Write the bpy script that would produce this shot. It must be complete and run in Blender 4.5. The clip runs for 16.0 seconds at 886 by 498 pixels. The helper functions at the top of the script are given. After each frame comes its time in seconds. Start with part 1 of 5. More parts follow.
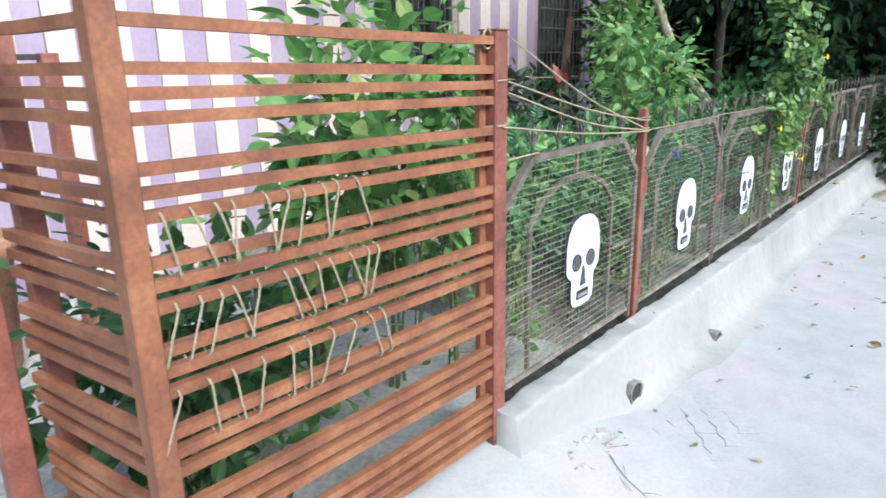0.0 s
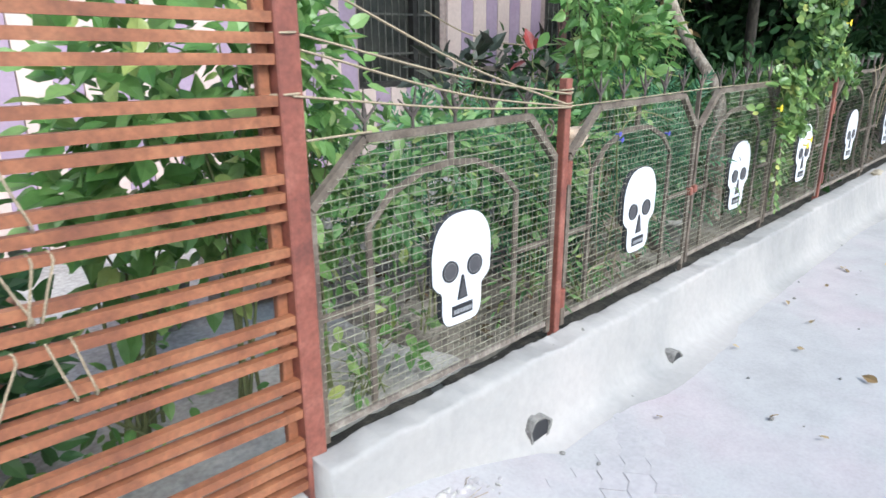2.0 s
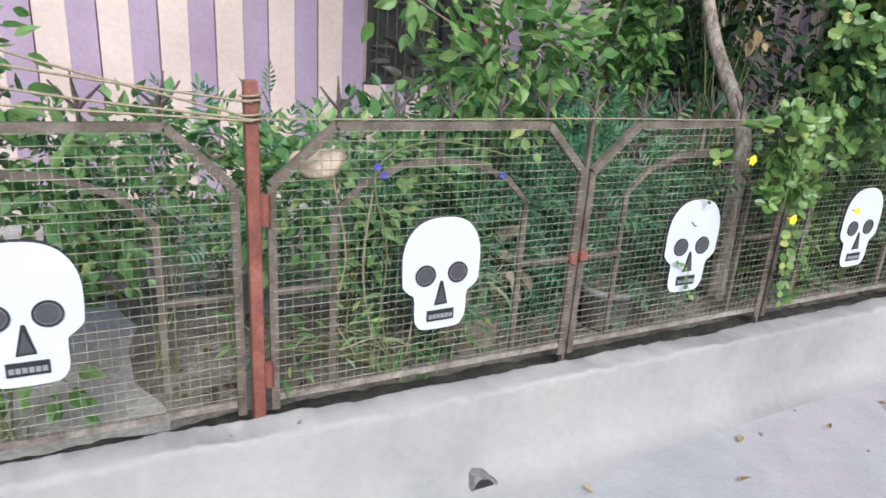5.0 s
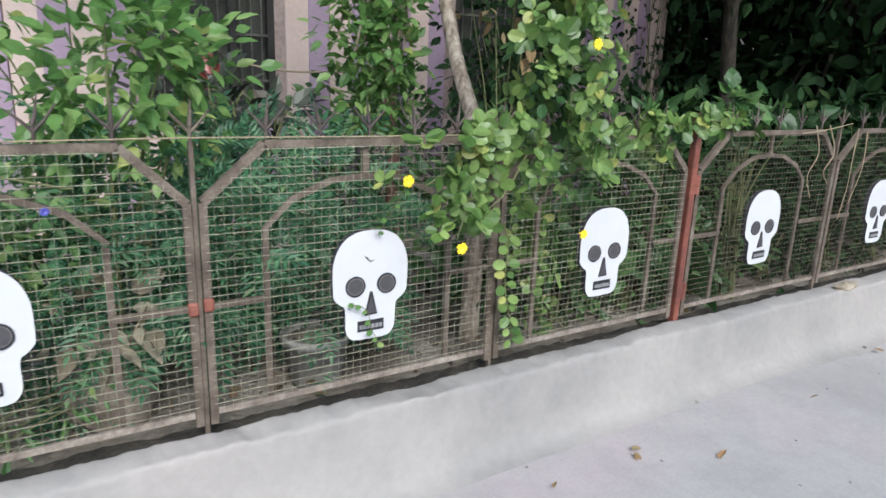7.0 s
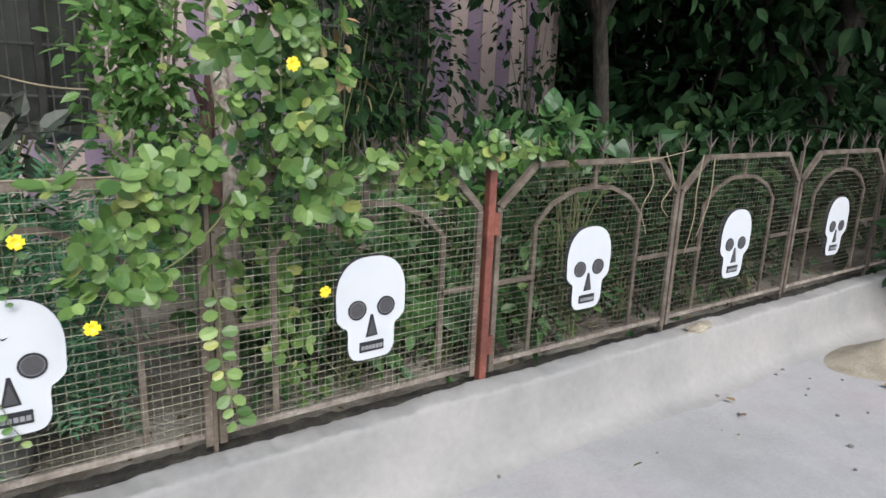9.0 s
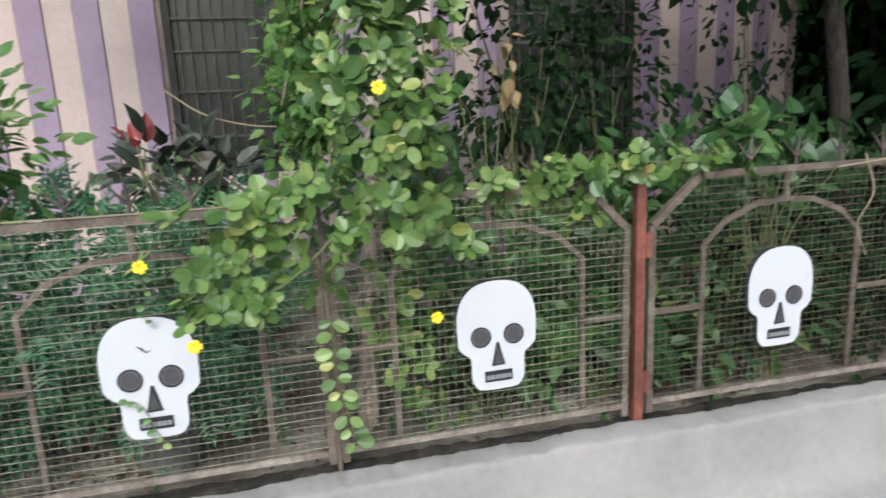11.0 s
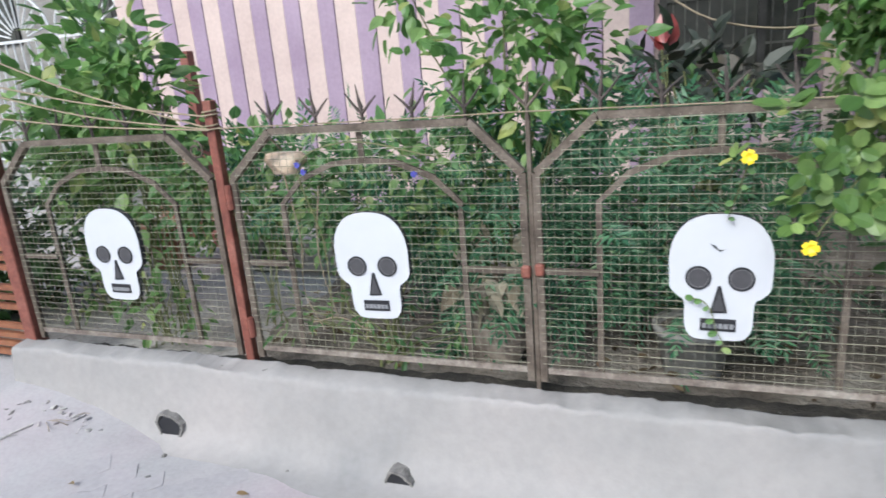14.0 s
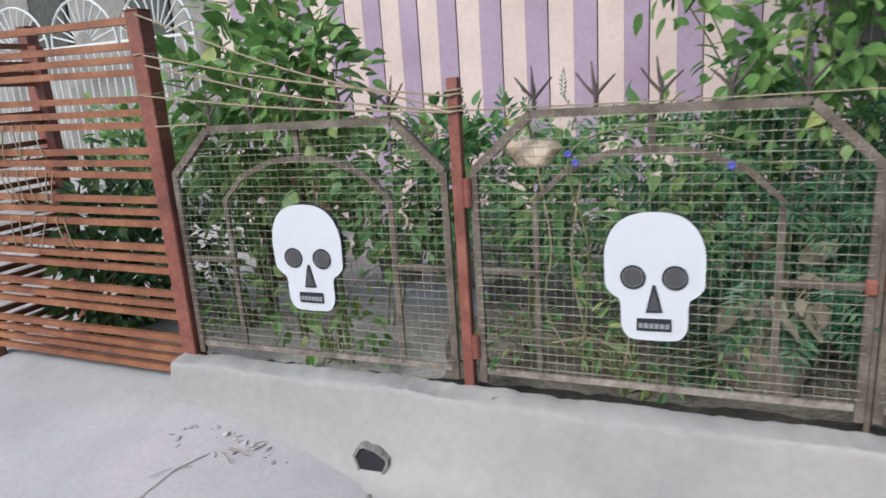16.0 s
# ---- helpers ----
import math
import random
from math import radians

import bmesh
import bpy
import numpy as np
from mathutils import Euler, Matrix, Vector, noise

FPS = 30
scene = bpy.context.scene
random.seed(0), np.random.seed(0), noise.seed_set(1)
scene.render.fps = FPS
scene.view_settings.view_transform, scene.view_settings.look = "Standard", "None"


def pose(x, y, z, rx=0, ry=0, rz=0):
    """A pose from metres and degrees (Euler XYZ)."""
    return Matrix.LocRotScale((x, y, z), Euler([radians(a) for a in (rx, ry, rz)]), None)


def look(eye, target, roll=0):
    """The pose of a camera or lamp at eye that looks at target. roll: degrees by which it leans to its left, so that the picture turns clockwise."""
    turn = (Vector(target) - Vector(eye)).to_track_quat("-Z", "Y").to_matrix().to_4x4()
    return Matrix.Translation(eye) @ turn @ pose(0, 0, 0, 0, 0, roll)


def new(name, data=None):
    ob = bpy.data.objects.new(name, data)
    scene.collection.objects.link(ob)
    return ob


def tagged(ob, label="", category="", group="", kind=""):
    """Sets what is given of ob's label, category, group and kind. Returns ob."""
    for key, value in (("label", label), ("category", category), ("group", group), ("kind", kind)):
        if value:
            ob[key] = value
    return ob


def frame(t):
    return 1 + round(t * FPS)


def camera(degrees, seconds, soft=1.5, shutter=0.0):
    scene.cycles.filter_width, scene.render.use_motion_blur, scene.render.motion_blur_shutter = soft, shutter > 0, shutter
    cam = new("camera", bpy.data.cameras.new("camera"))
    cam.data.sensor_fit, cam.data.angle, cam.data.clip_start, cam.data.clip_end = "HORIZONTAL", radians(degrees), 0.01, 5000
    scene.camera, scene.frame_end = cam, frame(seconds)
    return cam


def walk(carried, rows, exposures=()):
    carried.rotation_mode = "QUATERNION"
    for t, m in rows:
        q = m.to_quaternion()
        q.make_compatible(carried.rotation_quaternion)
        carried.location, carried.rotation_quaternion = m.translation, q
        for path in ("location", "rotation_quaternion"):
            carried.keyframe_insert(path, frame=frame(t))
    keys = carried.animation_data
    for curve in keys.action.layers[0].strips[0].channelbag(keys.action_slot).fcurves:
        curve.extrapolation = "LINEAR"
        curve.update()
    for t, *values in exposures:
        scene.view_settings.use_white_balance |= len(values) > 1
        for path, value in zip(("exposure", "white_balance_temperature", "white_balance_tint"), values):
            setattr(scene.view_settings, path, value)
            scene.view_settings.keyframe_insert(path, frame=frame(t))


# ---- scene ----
cam = camera(68.1, 16.0, 1.55, 0.25)

PATH = [
    (0, (-1.754, -1.251, 1.528), (-0.279, -0.012, 0.989), -1.0),
    (0.5, (-1.62, -1.318, 1.537), (-0.093, -0.142, 1.001), -1.5),
    (1, (-1.419, -1.367, 1.511), (0.065, -0.131, 0.992), -3.1),
    (1.5, (-1.169, -1.451, 1.499), (0.203, -0.115, 0.922), -0.1),
    (2, (-0.882, -1.42, 1.466), (0.466, -0.075, 0.853), -0.2),
    (2.5, (-0.587, -1.437, 1.46), (0.779, -0.096, 0.88), -2.6),
    (3, (-0.284, -1.543, 1.498), (0.808, 0.024, 0.902), -1.1),
    (3.2, (-0.174, -1.573, 1.503), (0.895, 0.005, 0.896), -0.5),
    (5.3, (1.011, -1.833, 1.462), (1.854, -0.135, 0.824), 3.3),
    (5.5, (1.118, -1.854, 1.441), (1.983, -0.173, 0.791), 1.7),
    (6, (1.397, -1.902, 1.405), (2.309, -0.221, 0.821), -0.0),
    (6.5, (1.693, -1.979, 1.441), (2.603, -0.289, 0.881), -0.9),
    (7, (1.956, -1.951, 1.418), (2.984, -0.313, 0.909), 2.1),
    (7.5, (2.192, -1.918, 1.438), (3.202, -0.245, 1.013), 0.0),
    (8, (2.452, -1.97, 1.479), (3.46, -0.293, 1.066), 1.1),
    (8.5, (2.664, -2.016, 1.51), (3.718, -0.383, 1.039), 0.2),
    (8.7, (2.754, -1.987, 1.494), (3.882, -0.409, 1.012), 2.3),
    (10.8, (3.357, -2.014, 1.508), (3.959, -0.152, 1.092), -0.5),
    (11, (3.334, -2.034, 1.485), (3.777, -0.131, 1.058), -2.7),
    (11.5, (3.187, -2.002, 1.497), (3.484, -0.096, 0.969), -3.4),
    (12, (3.165, -2.062, 1.461), (3.247, -0.133, 0.941), -3.0),
    (12.5, (3.076, -2.05, 1.422), (3.038, -0.122, 0.892), -2.3),
    (13, (3.01, -2.031, 1.394), (2.8, -0.123, 0.831), -4.0),
    (13.5, (2.893, -2.048, 1.378), (2.446, -0.187, 0.8), -2.5),
    (14, (2.777, -1.973, 1.388), (2.092, -0.175, 0.842), -4.8),
    (14.5, (2.59, -1.948, 1.357), (1.755, -0.21, 0.826), -5.0),
    (15, (2.333, -1.981, 1.361), (1.646, -0.157, 0.912), -5.4),
    (15.5, (2.19, -1.979, 1.357), (1.442, -0.18, 0.908), -1.5),
    (16, (1.889, -1.917, 1.31), (1.159, -0.12, 0.82), -3.9),
]
EXPOSURES = [(0.0, 1.22, 5600, -4), (1.0, 1.09, 5640, -2), (2.0, 1.13, 5740, 1), (3.0, 0.88, 5800, 4), (5.5, 0.78, 5880, 4), (8.0, 0.66, 6020, 4), (11.0, 0.64, 6080, 4), (12.5, 0.70, 5950, 4), (13.5, 0.64, 5850, 4), (14.0, 0.64, 5850, 4), (14.6, 0.46, 5950, 4), (16.0, 0.40, 5950, 4)]
walk(cam, [(t, look(eye, target, roll)) for t, eye, target, roll in PATH], EXPOSURES)

# ---- light ----
world = bpy.data.worlds.new("sky")
scene.world = world
world.use_nodes = True
wn = world.node_tree.nodes
sky = wn.new("ShaderNodeTexSky")
sky.sky_type, sky.sun_disc = "NISHITA", False
sky.sun_elevation, sky.sun_rotation = radians(42), radians(195)
sky.air_density, sky.dust_density = 1.0, 3.0
wn["Background"].inputs["Strength"].default_value = 0.15
world.node_tree.links.new(sky.outputs["Color"], wn["Background"].inputs["Color"])
sun = new("sun", bpy.data.lights.new("sun", "SUN"))
sun.data.energy, sun.data.angle, sun.data.color = 2.0, radians(28), (1.0, 0.97, 0.93)
sun.matrix_world = look((-3.2, -12.0, 11.0), (0, 0, 0))

# ---- materials ----
def nodes_of(name):
    m = bpy.data.materials.new(name)
    m.use_nodes = True
    nt = m.node_tree
    return m, nt, nt.nodes["Principled BSDF"]


def link(nt, a, b):
    nt.links.new(a, b)


def ramp(nt, fac, stops):
    r = nt.nodes.new("ShaderNodeValToRGB")
    els = r.color_ramp.elements
    while len(els) < len(stops):
        els.new(0.5)
    for e, (p, c) in zip(els, stops):
        e.position, e.color = p, (*c, 1)
    link(nt, fac, r.inputs["Fac"])
    return r.outputs["Color"]


def noise_of(nt, scale, detail=4, rough=0.6, coords=None, stretch=None):
    n = nt.nodes.new("ShaderNodeTexNoise")
    n.inputs["Scale"].default_value, n.inputs["Detail"].default_value = scale, detail
    n.inputs["Roughness"].default_value = rough
    if coords is None:
        coords = nt.nodes.new("ShaderNodeTexCoord").outputs["Object"]
    if stretch:
        mp = nt.nodes.new("ShaderNodeMapping")
        mp.inputs["Scale"].default_value = stretch
        link(nt, coords, mp.inputs["Vector"])
        coords = mp.outputs["Vector"]
    link(nt, coords, n.inputs["Vector"])
    return n.outputs["Fac"]


def mixed(nt, fac, a, b, mode="MIX"):
    mx = nt.nodes.new("ShaderNodeMix")
    mx.data_type, mx.blend_type = "RGBA", mode
    for sock, v in ((mx.inputs["Factor"], fac), (mx.inputs["A"], a), (mx.inputs["B"], b)):
        if hasattr(v, "links"):
            link(nt, v, sock)
        elif isinstance(v, tuple):
            sock.default_value = (*v, 1)
        else:
            sock.default_value = v
    return mx.outputs["Result"]


def bumped(nt, bsdf, height, strength, distance):
    b = nt.nodes.new("ShaderNodeBump")
    b.inputs["Strength"].default_value, b.inputs["Distance"].default_value = strength, distance
    link(nt, height, b.inputs["Height"])
    link(nt, b.outputs["Normal"], bsdf.inputs["Normal"])


def worn(name, base, dark, light, scale=6.0, fine=60.0, rough=0.75, bump=0.4, dist=0.004, metal=0.0, low=0.35, high=0.68, stretch=None, world_space=False, grain=0.72):
    """Weathered surface: patches at one scale, grain at another."""
    m, nt, b = nodes_of(name)
    co = nt.nodes.new("ShaderNodeNewGeometry").outputs["Position"] if world_space else None
    big = noise_of(nt, scale, 5, 0.62, co, stretch)
    small = noise_of(nt, fine, 3, 0.6, co)
    c = ramp(nt, big, [(low, dark), ((low + high) / 2, base), (high, light)])
    g = ramp(nt, small, [(0.3, (grain, grain, grain)), (0.65, (1.05, 1.05, 1.05))])
    link(nt, mixed(nt, 1.0, c, g, "MULTIPLY"), b.inputs["Base Color"])
    b.inputs["Roughness"].default_value, b.inputs["Metallic"].default_value = rough, metal
    bumped(nt, b, small, bump, dist)
    return m


def leafy(name, dark, mid, light, rough=0.45, through_light=0.35, gloss=0.5):
    """Leaf: colour differs from leaf to leaf, light passes through."""
    m, nt, b = nodes_of(name)
    geo = nt.nodes.new("ShaderNodeNewGeometry")
    info = nt.nodes.new("ShaderNodeObjectInfo")
    add = nt.nodes.new("ShaderNodeMath")
    add.operation = "ADD"
    link(nt, geo.outputs["Random Per Island"], add.inputs[0])
    link(nt, info.outputs["Random"], add.inputs[1])
    fr = nt.nodes.new("ShaderNodeMath")
    fr.operation = "FRACT"
    link(nt, add.outputs[0], fr.inputs[0])
    c = ramp(nt, fr.outputs[0], [(0.0, dark), (0.5, mid), (0.93, light), (1.0, (light[0] * 1.5, light[1] * 1.1, light[2]))])
    vein = noise_of(nt, 14.0, 3, 0.6, geo.outputs["Position"])
    c = mixed(nt, 1.0, c, ramp(nt, vein, [(0.3, (0.72, 0.75, 0.72)), (0.7, (1.15, 1.12, 1.05))]), "MULTIPLY")
    link(nt, c, b.inputs["Base Color"])
    b.inputs["Roughness"].default_value, b.inputs["Specular IOR Level"].default_value = rough, gloss
    tr = nt.nodes.new("ShaderNodeBsdfTranslucent")
    link(nt, c, tr.inputs["Color"])
    mx = nt.nodes.new("ShaderNodeMixShader")
    mx.inputs[0].default_value = through_light
    link(nt, b.outputs[0], mx.inputs[1])
    link(nt, tr.outputs[0], mx.inputs[2])
    link(nt, mx.outputs[0], nt.nodes["Material Output"].inputs["Surface"])
    return m


def plain(name, colour, rough=0.5, metal=0.0, fine=40.0, amount=0.12):
    m, nt, b = nodes_of(name)
    g = noise_of(nt, fine, 3)
    lo, hi = 1 - amount, 1 + amount
    link(nt, ramp(nt, g, [(0.3, tuple(v * lo for v in colour)), (0.7, tuple(min(1, v * hi) for v in colour))]), b.inputs["Base Color"])
    b.inputs["Roughness"].default_value, b.inputs["Metallic"].default_value = rough, metal
    return m


M_CEMENT = worn("cement_plaster", (0.287, 0.270, 0.261), (0.235, 0.225, 0.221), (0.322, 0.297, 0.286), 1.4, 26, 0.9, 0.4, 0.004, world_space=True, grain=0.95)
M_DIRT = worn("dark_dirt", (0.034, 0.029, 0.023), (0.014, 0.012, 0.010), (0.075, 0.063, 0.05), 9, 50, 0.95, 0.9, 0.012, world_space=True)
M_REDRUST = worn("reddish_rust", (0.17, 0.085, 0.065), (0.09, 0.05, 0.045), (0.24, 0.13, 0.10), 9, 90, 0.75, 0.35, 0.002, 0.1, world_space=True)
M_SOIL = worn("garden_soil", (0.199, 0.171, 0.142), (0.104, 0.085, 0.067), (0.304, 0.275, 0.237), 3.5, 40, 0.95, 0.9, 0.02, world_space=True)
M_YARD = worn("yard_concrete", (0.40, 0.372, 0.348), (0.28, 0.256, 0.236), (0.47, 0.445, 0.42), 2.5, 40, 0.9, 0.5, 0.006, world_space=True)
M_ORANGE = worn("orange_brown_paint", (0.228, 0.085, 0.040), (0.148, 0.052, 0.028), (0.300, 0.128, 0.061), 5, 70, 0.55, 0.25, 0.002, world_space=True)
M_RED = worn("red_oxide_paint", (0.200, 0.064, 0.044), (0.125, 0.042, 0.032), (0.270, 0.104, 0.075), 7, 80, 0.5, 0.25, 0.002, world_space=True)
M_RUST = worn("rusty_iron", (0.140, 0.110, 0.086), (0.080, 0.060, 0.047), (0.210, 0.172, 0.142), 9, 90, 0.8, 0.4, 0.002, 0.15, world_space=True)
M_WIRE = worn("weathered_wire", (0.33, 0.315, 0.235), (0.18, 0.15, 0.11), (0.44, 0.42, 0.32), 8, 60, 0.6, 0.1, 0.001, 0.3, world_space=True)
# darker copy of the wire, with the far panels' shade in its colour
M_WIRESHADE = worn("shaded_wire", (0.15, 0.125, 0.095), (0.08, 0.06, 0.045), (0.22, 0.20, 0.15), 8, 60, 0.7, 0.1, 0.001, 0.2, world_space=True)
M_RAIL = worn("dusty_iron", (0.235, 0.195, 0.165), (0.13, 0.10, 0.085), (0.34, 0.30, 0.26), 12, 90, 0.9, 0.3, 0.002, 0.0, world_space=True)
M_SPIKE = worn("dark_rust", (0.085, 0.066, 0.058), (0.05, 0.04, 0.036), (0.13, 0.105, 0.092), 9, 90, 0.8, 0.4, 0.002, 0.1, world_space=True)
M_BLACKIRON = worn("dark_iron", (0.028, 0.026, 0.024), (0.016, 0.014, 0.013), (0.048, 0.044, 0.040), 8, 60, 0.6, 0.2, 0.001, 0.2)
M_BOARD = plain("white_foam_board", (0.51, 0.515, 0.545), 0.6, 0, 5, 0.04)
# black board sides also carry the shadow edge behind the cut-outs
M_EDGESHADE = plain("black_edge_shade", (0.03, 0.03, 0.035), 0.7)
M_SOCKET = plain("dark_grey_card", (0.055, 0.052, 0.057), 0.6)
M_OUTLINE = plain("black_outline", (0.015, 0.015, 0.018), 0.5)
# lighter grey for the highlight painted inside the eye sockets
M_SOCKETGLINT = plain("socket_glint", (0.15, 0.145, 0.15), 0.5)
M_TEETH = plain("grey_teeth", (0.22, 0.22, 0.23), 0.6)
M_CREAM = worn("cream_paint", (0.515, 0.405, 0.372), (0.465, 0.36, 0.33), (0.565, 0.45, 0.415), 1.6, 30, 0.7, 0.1, 0.002, world_space=True, grain=0.93)
M_PURPLE = worn("lilac_paint", (0.300, 0.222, 0.300), (0.262, 0.187, 0.262), (0.340, 0.254, 0.338), 1.6, 30, 0.7, 0.1, 0.002, world_space=True, grain=0.93)
M_WALL = worn("house_plaster", (0.304, 0.232, 0.216), (0.224, 0.168, 0.160), (0.360, 0.288, 0.264), 1.8, 30, 0.85, 0.3, 0.004, world_space=True)
# plaster dark in colour for the unlit room and the shaded backdrop
M_SHADEWALL = plain("shaded_plaster", (0.10, 0.09, 0.085), 0.9)
M_ROPE = plain("jute_rope", (0.27, 0.215, 0.145), 0.9, 0, 220, 0.35)
M_BARK = worn("bark", (0.22, 0.16, 0.115), (0.11, 0.08, 0.06), (0.36, 0.28, 0.21), 5, 40, 0.9, 0.9, 0.01, stretch=(6, 6, 1), world_space=True)
M_PEEL = worn("peeling_bark", (0.33, 0.265, 0.21), (0.16, 0.12, 0.09), (0.48, 0.41, 0.34), 5, 40, 0.9, 0.9, 0.012, stretch=(6, 6, 1), world_space=True)
# bark darkened so trunks sink into the far end's shade
M_BARKSHADE = worn("shaded_bark", (0.045, 0.036, 0.028), (0.022, 0.018, 0.014), (0.08, 0.066, 0.052), 5, 40, 0.95, 0.9, 0.01, stretch=(6, 6, 1), world_space=True)
M_STEM = plain("green_stem", (0.12, 0.13, 0.05), 0.7)
M_L_VINE = leafy("vine_leaf", (0.060, 0.125, 0.028), (0.122, 0.210, 0.055), (0.25, 0.355, 0.115), 0.38, 0.32)
M_L_BROAD = leafy("broad_leaf", (0.088, 0.19, 0.052), (0.155, 0.295, 0.085), (0.28, 0.42, 0.15), 0.4, 0.48)
M_L_FINE = leafy("fine_leaf", (0.075, 0.18, 0.062), (0.14, 0.275, 0.098), (0.255, 0.385, 0.145), 0.45, 0.4)
M_L_COOL = leafy("bluish_leaf", (0.042, 0.125, 0.070), (0.075, 0.20, 0.105), (0.15, 0.30, 0.16), 0.45, 0.4)
# leaf copy whose greens are darkened to carry deep shade
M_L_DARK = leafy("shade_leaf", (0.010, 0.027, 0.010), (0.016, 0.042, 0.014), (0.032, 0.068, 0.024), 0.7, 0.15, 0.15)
M_L_WINE = leafy("burgundy_leaf", (0.014, 0.022, 0.014), (0.025, 0.036, 0.024), (0.05, 0.05, 0.04), 0.5, 0.1)
# darker leaf copy with half shade put into its greens
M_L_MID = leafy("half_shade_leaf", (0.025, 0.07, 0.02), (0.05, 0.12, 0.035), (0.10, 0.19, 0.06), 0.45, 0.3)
M_L_REDTIP = leafy("red_new_leaf", (0.10, 0.02, 0.02), (0.17, 0.03, 0.03), (0.28, 0.05, 0.05), 0.3, 0.2)
M_L_DRY = leafy("dry_leaf", (0.20, 0.13, 0.06), (0.30, 0.21, 0.11), (0.42, 0.32, 0.18), 0.8, 0.2)
M_L_LITTER = leafy("rotting_leaf", (0.05, 0.035, 0.022), (0.09, 0.065, 0.04), (0.16, 0.12, 0.075), 0.9, 0.1, 0.2)
M_L_PALE = leafy("withered_leaf", (0.22, 0.18, 0.13), (0.33, 0.285, 0.22), (0.43, 0.39, 0.31), 0.8, 0.25)
M_YELLOW = plain("yellow_petal", (0.85, 0.62, 0.02), 0.5)
M_BLUE = plain("blue_petal", (0.06, 0.06, 0.30), 0.5)
M_POT = worn("grey_pot", (0.28, 0.27, 0.25), (0.18, 0.17, 0.16), (0.36, 0.35, 0.33), 5, 50, 0.85, 0.3, 0.003)
M_CLAY = worn("clay_pot", (0.30, 0.14, 0.08), (0.20, 0.09, 0.05), (0.38, 0.20, 0.12), 5, 50, 0.85, 0.3, 0.003)
M_BAG = worn("cream_plastic", (0.66, 0.50, 0.36), (0.52, 0.36, 0.24), (0.74, 0.60, 0.46), 9, 60, 0.5, 0.4, 0.004)
M_TAN = worn("tan_clay", (0.27, 0.22, 0.18), (0.18, 0.145, 0.12), (0.34, 0.29, 0.24), 5, 50, 0.85, 0.3, 0.003)
M_PALEBLUE = plain("pale_blue_plastic", (0.42, 0.58, 0.78), 0.4)
M_PAVER = worn("pink_paver", (0.345, 0.322, 0.328), (0.315, 0.298, 0.304), (0.37, 0.338, 0.348), 3, 40, 0.9, 0.3, 0.003, world_space=True, grain=0.92)
M_WHITEPAINT = plain("white_gate_paint", (0.55, 0.55, 0.55), 0.5)
M_SAND = worn("sand", (0.340, 0.289, 0.221), (0.246, 0.204, 0.153), (0.408, 0.357, 0.281), 7, 90, 0.95, 0.9, 0.01)
M_GREYWALL = worn("weathered_render", (0.25, 0.235, 0.22), (0.15, 0.14, 0.13), (0.33, 0.31, 0.29), 1.3, 30, 0.9, 0.4, 0.005, world_space=True)
M_STONE = worn("stone", (0.204, 0.191, 0.178), (0.128, 0.119, 0.111), (0.281, 0.264, 0.246), 14, 60, 0.9, 0.5, 0.004)


def road_material():
    """Pale dusty concrete with pinkish stains and fine cracks."""
    m, nt, b = nodes_of("dusty_concrete")
    pos = nt.nodes.new("ShaderNodeNewGeometry").outputs["Position"]
    big, mid, fine = noise_of(nt, 0.9, 5, 0.6, pos), noise_of(nt, 5, 5, 0.65, pos), noise_of(nt, 70, 3, 0.6, pos)
    c = ramp(nt, big, [(0.3, (0.295, 0.282, 0.282)), (0.5, (0.342, 0.327, 0.328)), (0.72, (0.378, 0.325, 0.338))])
    c = mixed(nt, 1.0, c, ramp(nt, mid, [(0.3, (0.9, 0.9, 0.9)), (0.6, (1.03, 1.03, 1.03))]), "MULTIPLY")
    c = mixed(nt, 1.0, c, ramp(nt, fine, [(0.3, (0.93, 0.93, 0.93)), (0.62, (1.03, 1.03, 1.03))]), "MULTIPLY")
    v = nt.nodes.new("ShaderNodeTexVoronoi")
    v.feature = "DISTANCE_TO_EDGE"
    v.inputs["Scale"].default_value = 0.9
    wob = nt.nodes.new("ShaderNodeVectorMath")
    wob.operation = "ADD"
    nz = nt.nodes.new("ShaderNodeTexNoise")
    nz.inputs["Scale"].default_value = 2.5
    link(nt, pos, nz.inputs["Vector"])
    link(nt, pos, wob.inputs[0])
    link(nt, nz.outputs["Color"], wob.inputs[1])
    link(nt, wob.outputs[0], v.inputs["Vector"])
    crack = ramp(nt, v.outputs["Distance"], [(0.0, (0.55, 0.53, 0.5)), (0.006, (1, 1, 1))])
    link(nt, mixed(nt, 0.1, c, crack, "MULTIPLY"), b.inputs["Base Color"])
    b.inputs["Roughness"].default_value = 0.9
    bumped(nt, b, mid, 0.18, 0.006)
    return m


M_ROAD = road_material()


def glass_material():
    m, nt, b = nodes_of("dusty_glass")
    b.inputs["Base Color"].default_value = (0.05, 0.055, 0.05, 1)
    b.inputs["Roughness"].default_value = 0.25
    g = noise_of(nt, 6, 4)
    link(nt, ramp(nt, g, [(0.3, (0.02, 0.021, 0.02)), (0.7, (0.055, 0.055, 0.048))]), b.inputs["Base Color"])
    return m


M_GLASS = glass_material()

# ---- building helpers ----
def to_object(name, bm, mat, parent=None, label=""):
    me = bpy.data.meshes.new(name)
    bm.to_mesh(me)
    bm.free()
    for m in (mat if isinstance(mat, (list, tuple)) else [mat]):
        me.materials.append(m)
    ob = new(name, me)
    if parent is not None:
        ob.parent = parent
    if label:
        tagged(ob, label)
    return ob


def part(name, bm, mat, parent, label=""):
    return to_object(name, bm, mat, parent, label)


